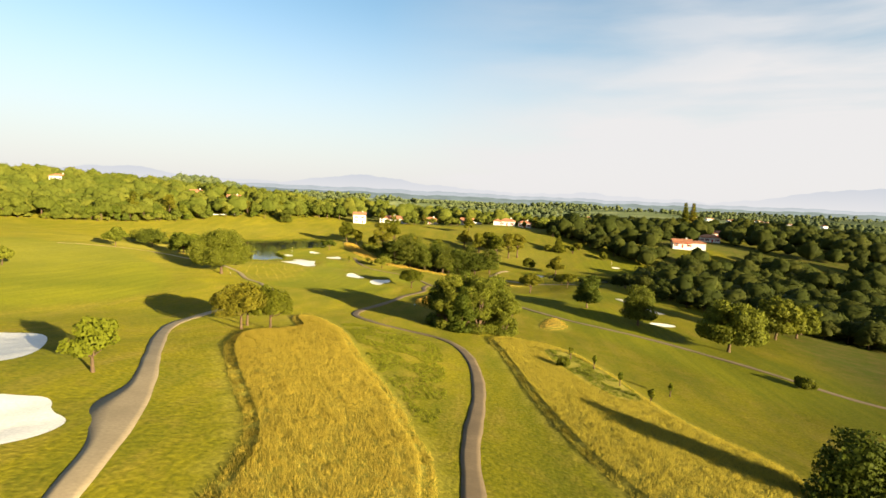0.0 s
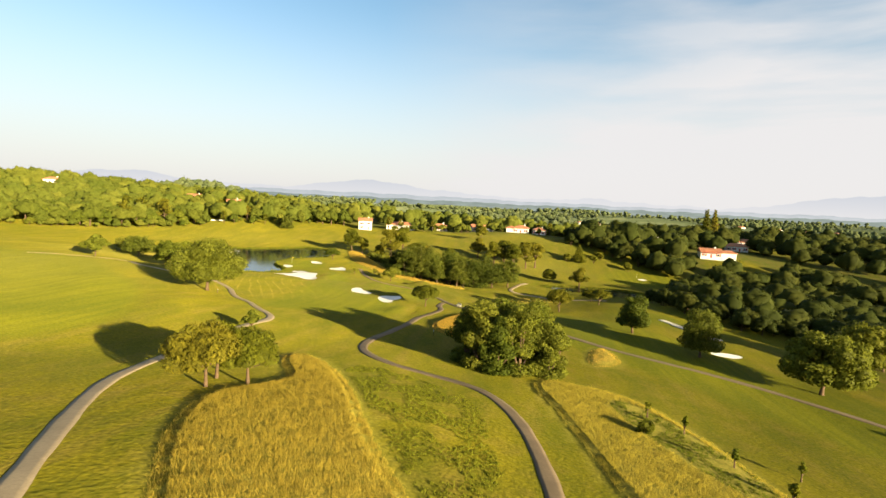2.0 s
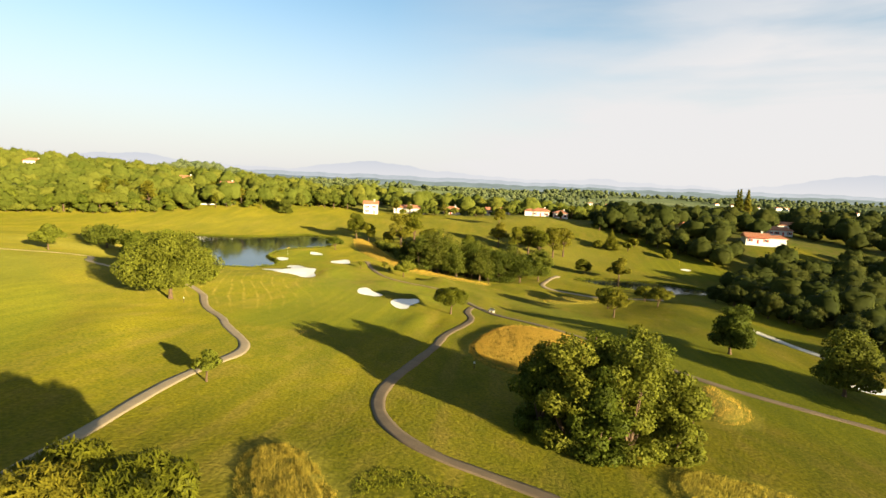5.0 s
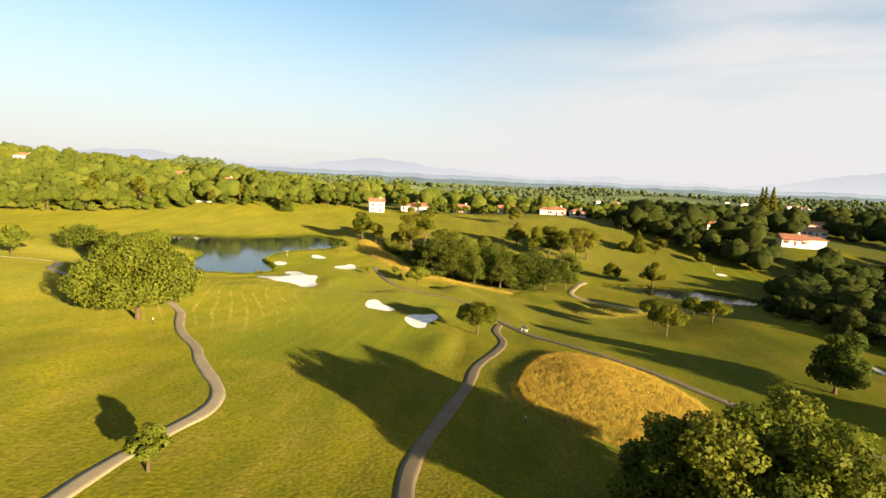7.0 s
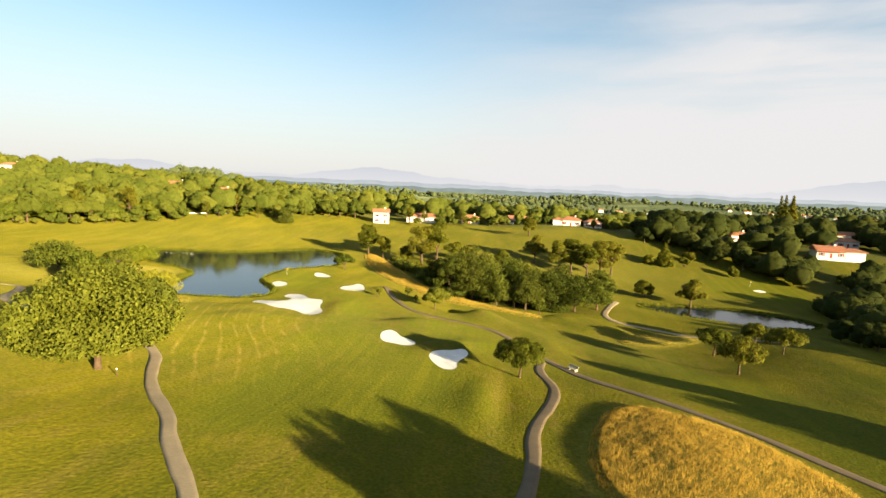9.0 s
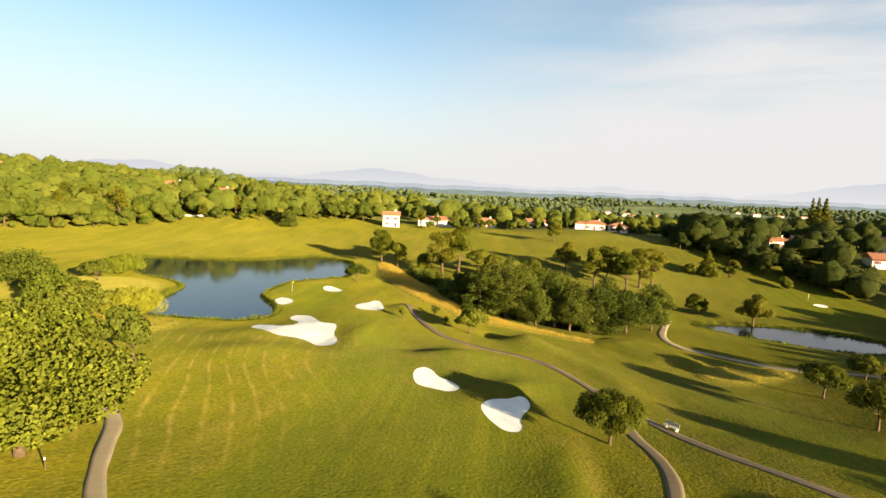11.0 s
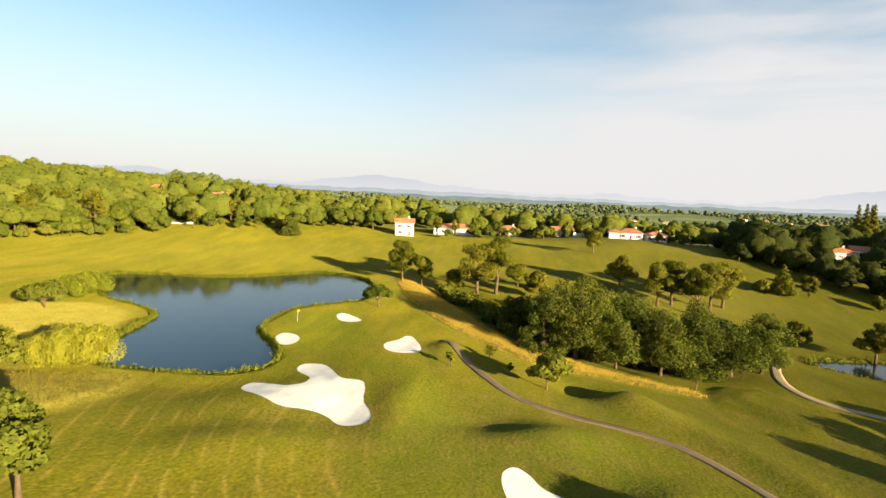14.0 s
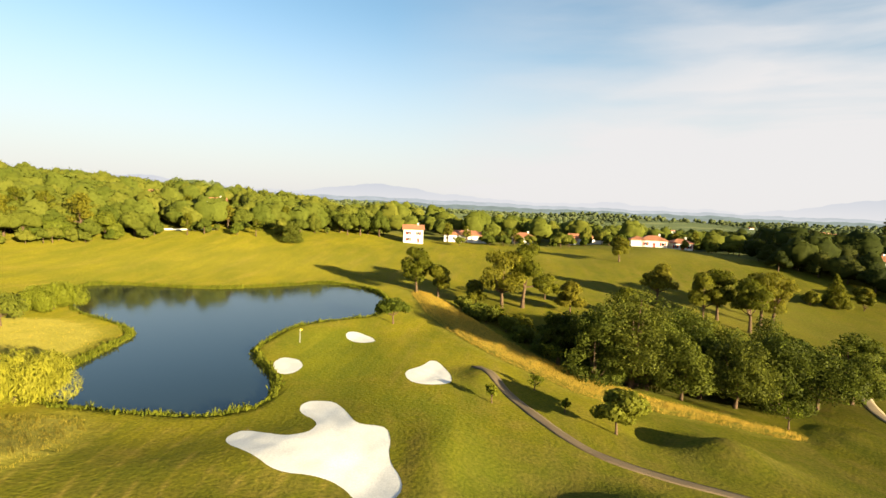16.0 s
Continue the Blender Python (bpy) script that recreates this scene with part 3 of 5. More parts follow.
def sheet(name, poly, mat, top, step, skirt=0.0, parent=None):
    """A filled outline that follows top(x, y)."""
    from mathutils.geometry import delaunay_2d_cdt
    lo, hi = poly.min(0), poly.max(0)
    px, py = np.meshgrid(np.arange(lo[0] + step / 2, hi[0], step), np.arange(lo[1] + step / 2, hi[1], step))
    px, py = px.ravel(), py.ravel()
    keep = edge_distance(poly, px, py) < -step * 0.45
    pts = [Vector(p) for p in poly] + [Vector(p) for p in np.stack([px[keep], py[keep]], 1)]
    n = len(poly)
    v, _, f, *_ = delaunay_2d_cdt(pts, [], [list(range(n))], 1, 1e-4)
    v = np.array([tuple(p) for p in v])
    z = top(v[:, 0], v[:, 1])
    me = mesh_from(name, np.column_stack([v, z]), np.array([q for q in f if len(q) == 3]), mat)
    return child(name, me, parent) if parent else new(name, me)


for name, poly, level, label in (("pond", POND, POND_LEVEL, "dark still pond with a reedy bank"),
                                 ("stream_pool", STREAM, STREAM_LEVEL, "pale narrow pool along the valley floor")):
    ob = sheet(name, poly, WATER, lambda x, y, z=level: np.full(x.shape, z), 12.0)
    tagged(ob, label, "water", kind="structure")

# ---- cart paths ----


def ribbon(name, points, width, mat, label, lift=0.05, wide=None):
    """A path of that width, draped over the land, with edges that go into the turf."""
    p = rounded(points, closed=False, rounds=3)
    seg = np.hypot(*np.diff(p, axis=0).T)
    s = np.concatenate([[0], np.cumsum(seg)])
    t = np.linspace(0, s[-1], max(8, int(s[-1] / 0.9)))
    c = np.column_stack([np.interp(t, s, p[:, 0]), np.interp(t, s, p[:, 1])])
    d = np.gradient(c, axis=0)
    d /= np.hypot(d[:, 0], d[:, 1])[:, None]
    nrm = np.column_stack([-d[:, 1], d[:, 0]])
    half = np.full(len(t), width / 2) * (1 + 0.06 * np.sin(t / 2.3) + 0.04 * np.sin(t / 0.9 + 1))
    rows = []
    for k, drop in ((-1.0, -0.25), (-1.0, 0.0), (-0.5, 0.02), (0.0, 0.03), (0.5, 0.02), (1.0, 0.0), (1.0, -0.25)):
        q = c + nrm * (half * k)[:, None]
        if wide is not None and k > 0:
            q = q + nrm * (wide(c[:, 0], c[:, 1]) * k)[:, None]
        z = np.maximum(land(q[:, 0], q[:, 1]), land(c[:, 0], c[:, 1]) - 0.12) + lift + drop
        rows.append(np.column_stack([q, z]))
    v = np.stack(rows, 1)
    n, k = v.shape[:2]
    i = np.arange(n * k).reshape(n, k)
    f = np.stack([i[:-1, :-1], i[:-1, 1:], i[1:, 1:], i[1:, :-1]], -1).reshape(-1, 4)[:, ::-1]
    return tagged(new(name, mesh_from(name, v.reshape(-1, 3), f, mat)), label, "path", kind="structure")


ribbon("path_main", [(21, -60), (20.5, -40), (19.8, -26), (19, -19), (19.6, -3), (18.2, 12), (15.5, 20.5), (11.5, 26.5), (5, 29), (0, 30.5), (-4.5, 35),
                     (-7.4, 42), (-7.9, 50), (-6.4, 61), (-4.5, 71), (-4.4, 80), (-0.9, 90), (-0.2, 97), (-2.2, 104), (-1.2, 110)], 1.55, ASPHALT,
       "brown-grey asphalt cart path winding through grass")
ribbon("path_cross", [(-41, 158), (-39, 153.5), (-34.5, 144.5), (-31, 138), (-27.6, 134), (-21, 132), (-14.5, 131), (-9, 128), (-5, 121), (-1, 112),
                      (6, 101.2), (13.7, 93.2), (19.6, 86), (25, 78.5), (33, 68.5), (44, 60.5), (54, 56.5), (62, 51.5), (69, 45), (78, 36), (86, 30.5), (110, 14)], 1.55, ASPHALT,
       "worn asphalt cart path along the fairway")
ribbon("path_west", [(10, -62), (4, -44), (1, -36.3), (-0.8, -31.5), (-4, -24.2), (-11.7, -12.3), (-18.8, -1), (-23, 7), (-24.6, 14), (-26, 22),
                     (-28.2, 36), (-27.6, 45), (-27, 50), (-28.8, 55), (-34, 60.5), (-37.4, 64.3), (-39.8, 68), (-47, 74.8), (-51.5, 81), (-55, 87),
                     (-64, 93), (-76, 93), (-88, 94), (-99.5, 109), (-106, 115), (-110, 108), (-125, 98)], 1.45, CONCRETE,
       "pale grey cart path winding past an oak",
       wide=lambda x, y: 1.7 * np.exp(-((y + 26) / 3.6) ** 2))
ribbon("path_pool", [(27, 186), (25, 180), (18.8, 165), (20.5, 156.5), (30, 151), (39, 144.5), (52, 140)], 1.8, CONCRETE, "narrow pale path down to the pool")
ribbon("path_east", [(59.5, 106), (61.2, 103), (64.6, 94), (68, 88.5)], 2.2, PALE, "pale gravel path beside the hedge")

# ---- bunkers ----


def bunker(name, poly):
    cx, cy = poly.mean(0)
    q = np.roll(poly, -1, 0) - np.roll(poly, 1, 0)
    q /= np.hypot(q[:, 0], q[:, 1])[:, None]
    out = np.column_stack([q[:, 1], -q[:, 0]])
    if np.sum(poly[:, 0] * np.roll(poly[:, 1], -1) - np.roll(poly[:, 0], -1) * poly[:, 1]) < 0:
        out = -out
    poly = poly + 0.22 * out
    hold = tagged(new("bunker"), "white sand bunker with a raised turf lip", "bunker", "bunkers")
    hold.location = (cx, cy, height(cx, cy))
    sand = sheet("sand", poly, SAND, lambda x, y: land(x, y) + 0.05 + 0.03 * np.sin(x * 2.1 + y) * np.sin(y * 1.7), 0.7)
    sand.parent, sand.matrix_parent_inverse = hold, pose(*hold.location).inverted()
    # turf lip: a low roll of grass round the sand
    area = np.sum(poly[:, 0] * np.roll(poly[:, 1], -1) - np.roll(poly[:, 0], -1) * poly[:, 1])
    k = np.arange(len(poly))
    lip = 0.015 * np.sin(k * 0.37 + cx) + 0.012 * np.sin(k * 1.1)
    rows = []
    for off, up in ((-0.06, -0.10), (-0.02, 0.075), (0.2, 0.08), (0.8, 0.065), (1.6, 0.045), (2.6, 0.005), (2.75, -0.12)):
        p = poly + out * off
        rows.append(np.column_stack([p, land(p[:, 0], p[:, 1]) + up + (lip if 0 < off < 0.5 else 0)]))
    v = np.stack(rows, 1)
    n, m = v.shape[:2]
    i = np.arange(n * m).reshape(n, m)
    j = np.roll(i, -1, 0)
    f = np.stack([i[:, :-1], j[:, :-1], j[:, 1:], i[:, 1:]], -1).reshape(-1, 4)
    f = f if area < 0 else f[:, ::-1]
    flat = v.reshape(-1, 3)
    east = land(flat[:, 0] + 0.6, flat[:, 1]) - land(flat[:, 0] - 0.6, flat[:, 1])
    north = land(flat[:, 0], flat[:, 1] + 0.6) - land(flat[:, 0], flat[:, 1] - 0.6)
    up = np.column_stack([-east / 1.2, -north / 1.2, np.ones(len(flat))])
    up[0::m, :2] *= 1.5
    me = mesh_from("lip", flat - np.array(hold.location), f, TURF, normals=up / np.linalg.norm(up, axis=1)[:, None])
    col = cover_at(flat[:, 0], flat[:, 1])
    me.attributes.new("cover", "FLOAT_COLOR", "POINT").data.foreach_set("color", col.ravel())
    child("lip", me, hold, "rough green turf lip")


for name, poly in BUNKERS.items():
    bunker(name, poly)

# ---- grass that stands up ----
rng = np.random.default_rng(7)


def scatter(poly, per_metre, inset=0.0):
    lo, hi = poly.min(0), poly.max(0)
    n = int((hi - lo).prod() * per_metre)
    p = rng.uniform(lo, hi, (n, 2))
    return p[edge_distance(poly, p[:, 0], p[:, 1]) < -inset]


def blades(p, tall, wide, count, lean=0.35, lift=0.0):
    """Tufts of narrow upright blades, each a tapered strip."""
    n = len(p) * count
    base = np.repeat(p, count, 0) + rng.normal(0, 0.10, (n, 2))
    z = land(base[:, 0], base[:, 1]) - 0.05 + lift
    h = np.repeat(tall * rng.uniform(0.6, 1.15, len(p)), count) * rng.uniform(0.75, 1.1, n)
    a, b = rng.uniform(0, 2 * np.pi, n), rng.uniform(0, 2 * np.pi, n)
    w = wide * rng.uniform(0.6, 1.3, n) / 2
    wx, wy = np.cos(a) * w, np.sin(a) * w
    lx, ly = np.cos(b) * h * lean * rng.uniform(0.2, 1, n), np.sin(b) * h * lean * rng.uniform(0.2, 1, n)
    x, y = base.T
    v = np.stack([np.stack(c, 1) for c in (
        (x - wx, y - wy, z), (x + wx, y + wy, z), (x + lx + wx * 0.5, y + ly + wy * 0.5, z + h), (x + lx - wx * 0.5, y + ly - wy * 0.5, z + h))], 1).reshape(-1, 3)
    soft = np.stack([np.cos(b) * 0.30 + 0.25, np.sin(b) * 0.30 - 0.35, np.full(n, 0.75)], 1) + rng.normal(0, 0.12, (n, 3))
    f = np.arange(n * 4).reshape(-1, 4)
    f[wx > 0] = f[wx > 0][:, ::-1]
    f = f[:, ::-1]
    return v, f, np.repeat(soft / np.linalg.norm(soft, axis=1)[:, None], 4, 0)


def standing(name, mat, label, pieces):
    v, f, q = pieces[0]
    return tagged(new(name, mesh_from(name, v, f, mat, normals=q)), label, "grass", kind="stuff")


for key, dense, tall in (("main", 62, 0.42), ("east", 46, 0.42), ("mound", 46, 0.46), ("ravine", 18, 0.7), ("tee", 12, 0.5), ("bank", 8, 0.45), ("spit", 2.0, 0.3), ("slope", 12, 0.4)):
    p = scatter(TALL[key], dense, 0.05)
    if key == "east":
        p = p[edge_distance(WEEDY["saplings"], p[:, 0], p[:, 1]) > 0]
    tuft = 0.85 + 0.14 * np.sin(p[:, 0] * 0.9 + np.sin(p[:, 1] * 0.7) * 2) * np.sin(p[:, 1] * 0.55 + p[:, 0] * 0.3) + 0.14 * np.sin(p[:, 0] * 2.3 + 1.7 * np.sin(p[:, 1] * 1.9)) + rng.normal(0, 0.12, len(p))
    standing("tall_grass", DRYGRASS, "ripe golden tall grass left unmown", [blades(p, tall * tuft * 0.92, 0.024, 3, 0.55)])
for key in WEEDY:
    p = scatter(WEEDY[key], 9, 0.1)
    keep = np.sin(p[:, 0] * 1.1 + np.sin(p[:, 1])) + np.sin(p[:, 1] * 0.8) > -0.7
    standing("weeds", WEEDS, "low dark green weeds on rough ground", [blades(p[keep], 0.20, 0.09, 5, 1.0)])
ring = np.concatenate([POND + (np.roll(POND, -1, 0) - POND) * rng.uniform(0, 1, (len(POND), 1)) + rng.normal(0, 0.38, POND.shape) for _ in range(60)]
                      + [STREAM + (np.roll(STREAM, -1, 0) - STREAM) * rng.uniform(0, 1, (len(STREAM), 1)) + rng.normal(0, 0.4, STREAM.shape) for _ in range(30)])
bank = np.where(rng.uniform(size=len(ring)) < 0.12, 1.0, 0.5) * (0.75 + 0.35 * np.sin(ring[:, 0] * 0.8) * np.sin(ring[:, 1] * 0.7))
standing("bank_reeds", REEDS, "yellow-green reeds and weeds along the bank", [blades(ring, bank, 0.16, 4, 0.6, 0.05)])

# ---- trees ----


def leaves(points, normals, size, spread_out=0.7, long=1.0, droop=0.0, wide=0.8):
    """Small folded sprays of leaf, one at each point, turned about its outward way."""
    n = len(points)
    d = normals + rng.normal(0, spread_out, (n, 3))
    d /= np.linalg.norm(d, axis=1)[:, None] + 1e-9
    d *= np.where((d * normals).sum(1) < 0, -1.0, 1.0)[:, None]
    r = rng.normal(0, 1, (n, 3))
    r[:, 2] = r[:, 2] * (1 - droop) - 3 * droop
    a = r - d * (r * d).sum(1)[:, None]
    a /= np.linalg.norm(a, axis=1)[:, None] + 1e-9
    b = np.cross(d, a)
    s = (size * rng.uniform(0.55, 1.3, n))[:, None]
    fold = d * s * -0.18
    v = np.stack([points - a * s * long, points + b * s * wide + fold, points + a * s * long, points - b * s * wide + fold], 1).reshape(-1, 3)
    soft = normals * 0.9 + d * 0.45
    soft /= np.linalg.norm(soft, axis=1)[:, None] + 1e-9
    return v, np.arange(n * 4).reshape(-1, 4)[:, ::-1], np.repeat(soft, 4, 0)


def ball_points(n):
    p = rng.normal(0, 1, (n, 3))
    return p / np.linalg.norm(p, axis=1)[:, None]


def crown_points(blobs, count, inner=0.25, under=0.8):
    """Points on and in a set of (centre, radii) clumps, shared by their area."""
    area = np.array([r[0] * r[2] for _, r in blobs])
    share = np.maximum(4, (count * area / area.sum()).astype(int))
    pts, nrm = [], []
    for (c, r), n in zip(blobs, share):
        d = ball_points(n)
        low = d[:, 2] < -0.35
        d[low, 2] *= under
        k = np.where(rng.uniform(size=n) < inner, rng.uniform(0.45, 0.85, n), rng.uniform(0.86, 1.06, n))
        pts.append(np.array(c) + d * np.array(r) * k[:, None])
        nrm.append(d)
    return np.concatenate(pts), np.concatenate(nrm)


def limbs(trunk_h, trunk_r, targets, lean=0.0, sides=7):
    top = Vector((lean, lean * 0.4, trunk_h))
    pieces = [tube([(0, 0, -0.5), (0, 0, 0.05), (lean * 0.2, 0, trunk_h * 0.4), top], [trunk_r * 1.55, trunk_r * 1.3, trunk_r, trunk_r * 0.8], sides)]
    for t in targets:
        t = Vector(t)
        mid = top.lerp(t, 0.5) + Vector((0, 0, -0.08 * (t - top).length))
        pieces.append(tube([top + Vector((0, 0, -0.1)), mid, t], [trunk_r * 0.55, trunk_r * 0.32, trunk_r * 0.08], 5))
    return joined(pieces)


def crown_shape(kind, w, h, seed):
    """Clumps (centre, radii) of a crown of width w on a tree of height h, and the bare trunk's height."""
    r = random.Random(seed)
    blobs, R = [], w / 2
    if kind == "umbrella":
        bare = h * 0.30
        for _ in range(34):
            a, q = r.uniform(0, 6.28), math.sqrt(r.uniform(0, 1)) * R * 0.80
            z = h - (h - bare) * (0.20 + 0.45 * (q / R) ** 2 + r.uniform(0, 0.28))
            k = R * r.uniform(0.24, 0.36)
            blobs.append(((q * math.cos(a), q * math.sin(a), z), (k, k, k * 0.8)))
    elif kind == "pine":
        bare = h * 0.32
        for i in range(18):
            f = r.uniform(0, 1)
            a, q = r.uniform(0, 6.28), R * (1 - 0.65 * f) * r.uniform(0.2, 0.95)
            k = R * r.uniform(0.28, 0.46)
            blobs.append(((q * math.cos(a), q * math.sin(a), bare + (h - bare) * (0.08 + 0.84 * f)), (k, k, k * 0.62)))
    elif kind == "cone":
        bare = h * 0.08
        for i in range(26):
            f = i / 25
            a, q = i * 2.4, R * (1 - f) * 0.62
            k = R * (0.40 * (1 - f) + 0.12)
            blobs.append(((q * math.cos(a), q * math.sin(a), bare + 0.3 + (h - bare) * f * 0.95), (k, k, k * 0.55)))
    elif kind == "willow":
        bare = h * 0.3
        for i in range(22):
            a, q = r.uniform(0, 6.28), R * math.sqrt(r.uniform(0, 1)) * 0.8
            z = h * (0.82 - 0.42 * (q / R) ** 2) - r.uniform(0, 0.12) * h
            k = R * r.uniform(0.22, 0.34)
            blobs.append(((q * math.cos(a), q * math.sin(a), z * 0.55), (k, k, z * 0.55)))
    elif kind == "bush":
        bare = h * 0.1
        for i in range(12):
            a, q = r.uniform(0, 6.28), R * r.uniform(0.1, 0.7)
            k = R * r.uniform(0.3, 0.5)
            blobs.append(((q * math.cos(a), q * math.sin(a), h * r.uniform(0.3, 0.72)), (k, k, k * 0.8)))
    else:
        # broad leaf: "oak" spreads wide, "maple" is taller than wide, "wood" reaches to the ground
        bare = {"oak": 0.20, "maple": 0.17, "wood": 0.02, "young": 0.32}[kind] * h
        n = {"oak": 72, "maple": 38, "wood": 44, "young": 22}[kind]
        mid, half = (bare + h) / 2, (h - bare) / 2
        for i in range(n):
            d = Vector((r.gauss(0, 1), r.gauss(0, 1), r.gauss(0, 1))).normalized()
            q = r.uniform(0.35, 0.82)
            taper = 1.0 if d.z < 0 else 1 - 0.22 * d.z
            k = R * (r.uniform(0.15, 0.29) if kind == "oak" else r.uniform(0.22, 0.38))
            q = q * 1.12 if kind == "oak" else q
            blobs.append(((d.x * R * q * taper, d.y * R * q * taper, mid + d.z * half * q), (k, k, k * r.uniform(0.65, 0.95))))
        if kind != "young":
            for i in range(12):
                a, k = i * 0.524 + r.uniform(0, 0.3), R * r.uniform(0.24, 0.36)
                low = bare + k * (0.75 if kind == "wood" else 0.9)
                blobs.append(((0.66 * R * math.cos(a), 0.66 * R * math.sin(a), low), (k, k, k * 0.85)))
    return blobs, bare


def tree_meshes(kind, w, h, count, leaf, mat, seed):
    blobs, bare = crown_shape(kind, w, h, seed)
    pts, nrm = crown_points(blobs, count, 0.35 if kind in ("oak", "wood", "maple", "young") else 0.2)
    pts[:, 2] = np.maximum(pts[:, 2], 0.15)
    if kind == "willow":
        lv = leaves(pts, nrm, leaf, 0.5, 2.6, 0.85, 0.45)
    elif kind in ("umbrella", "pine", "cone"):
        nrm = nrm + np.array([0, 0, 0.5])
        lv = leaves(pts, nrm, leaf, 0.8, 1.9, -0.5, 0.38)
    else:
        lv = leaves(pts, nrm, leaf, 0.75, 1.0)
    r = random.Random(seed + 5)
    aims = [c for c, _ in r.sample(blobs, min(len(blobs), 9))]
    wood = limbs(max(bare, 0.3), (0.022 if kind in ("umbrella", "maple", "young") else 0.026) * h + 0.03, aims, r.uniform(-0.03, 0.03) * h)
    return mesh_from("crown", lv[0], lv[1], mat, normals=lv[2]), mesh_from("trunk", *wood, BARK)


def tree(meshes, x, y, label, size=1.0, turn=0.0, group="", name="tree", category="tree", squash=1.0):
    hold = tagged(new(name), label, category, group)
    child("trunk", meshes[1], hold)
    child("crown", meshes[0], hold)
    hold.matrix_basis = pose(x, y, height(x, y), 0, 0, turn) @ Matrix.Diagonal((size, size, size * squash, 1))
    return hold


def grown(kind, x, y, w, h, count, leaf, mat, label, seed, **more):
    return tree(tree_meshes(kind, w, h, count, leaf, mat, seed), x, y, label, turn=seed * 47 % 360, **more)


# the clump beside the path
for i, (x, y, w, h) in enumerate(((10.2, 41.4, 6.4, 9.6), (12.6, 38.8, 7.4, 11.6), (15.6, 42.4, 8.6, 12.8), (17.8, 38.8, 8.2, 12.6), (20.6, 42.4, 8.0, 12.0), (22.6, 40.2, 6.6, 9.6), (14.8, 36.8, 6.0, 9.0), (19.6, 46.0, 7.6, 11.4), (12.0, 44.8, 7.0, 10.2), (21.0, 48.0, 7.4, 11.8))):
    grown("wood", x, y, w, h, 13000, 0.15, OAK, "broad green tree in a dense clump beside the path", 11 + i, group="trees of the clump")
# umbrella pines on the mown knoll
for i, (x, y, w, h) in enumerate(((-13.4, 7.8, 7.8, 6.3), (-14.4, 11.4, 6.2, 6.3), (-10.4, 10.3, 7.0, 6.2))):
    grown("umbrella", x, y, w, h, 19000, 0.13, PINE, "umbrella pine with bare trunk on the mown knoll", 31 + i, group="pines on the knoll", name="umbrella_pine")
grown("umbrella", -5.2, 99.6, 7.4, 6.2, 10000, 0.17, PINE, "umbrella pine beside the path fork", 41, name="umbrella_pine")
for i, (x, y, w, h) in enumerate(((33, 115.6, 7.8, 7.0), (34.5, 130, 7.4, 6.2), (46.4, 139, 6, 4.6), (47.2, 129.6, 7.2, 5.4))):
    grown("umbrella", x, y, w, h, 5000, 0.22, PINE, "umbrella pine on the valley slope", 43 + i, group="pines on the valley slope", name="umbrella_pine")
grown("oak", -55.8, 77.5, 17.0, 12.5, 46000, 0.175, OAK, "large spreading oak beside the pale path", 51, name="oak_tree")
grown("young", -10.3, -21.2, 4.6, 4.3, 2600, 0.17, WEEDS, "small light green tree near the sand", 52)
grown("young", -25.0, 39.4, 3.4, 3.5, 4000, 0.12, OAK, "small round tree on the path edge", 53)
grown("maple", 46.2, 83.6, 8.0, 9.4, 14000, 0.17, MAPLE, "upright green tree on the fairway slope", 54)
grown("maple", 55.7, 68.4, 9.4, 9.8, 14000, 0.18, MAPLE, "dark green tree beside the sand", 55)
grown("oak", 71.2, 55.3, 14.5, 11.5, 18000, 0.26, OAK, "big oak with a forked trunk on the slope", 56, name="oak_tree")
grown("oak", 92, 77, 12, 10.5, 6000, 0.36, OAK, "broad oak low on the slope", 57, name="oak_tree")
grown("oak", 101, 84, 11, 9.5, 6000, 0.36, OAK, "broad oak low on the slope", 58, name="oak_tree")
grown("bush", 75, 35, 3.4, 2.6, 1500, 0.2, PINE, "round dark bush on the fairway", 59, name="bush", category="bush")
grown("wood", 50.6, -14.6, 8.0, 7.2, 9000, 0.17, MAPLE, "dark green tree on the slope below", 60)
grown("young", -63, 99, 8.0, 7.6, 7000, 0.24, MAPLE, "green maple on the mown slope", 61)
grown("willow", -88.5, 130.5, 12.5, 6.6, 26000, 0.10, WILLOW, "pale yellow-green weeping willow at the water", 62, name="willow_tree")
grown("willow", -122, 169, 12.0, 6.2, 14000, 0.13, WILLOW, "pale yellow-green weeping willow at the water", 63, name="willow_tree")
grown("umbrella", -58.3, 178.0, 6.4, 5.4, 4500, 0.2, OAK, "small spreading tree on the far bank", 64)
for i, (x, y, w, h, k) in enumerate(((-84.5, 114.5, 9.5, 7, "young"), (-94, 119, 9.5, 7.5, "young"), (-116.5, 154, 8, 5, "umbrella"), (-117, 114, 9, 6.5, "young"), (-120, 138, 12, 7.5, "oak"),
                                     (-97, 121, 8, 9, "maple"), (-134, 150, 9, 6, "oak"), (-90, 46, 5, 4, "young"))):
    grown(k, x, y, w, h, 4500, 0.25, (MAPLE, OAK)[i % 2], "round green tree in dry grass near the pond", 70 + i, group="trees west of the pond")
grown("young", -24.2, 141.6, 6.6, 5.2, 5000, 0.2, OAK, "small round tree beside the path", 80)
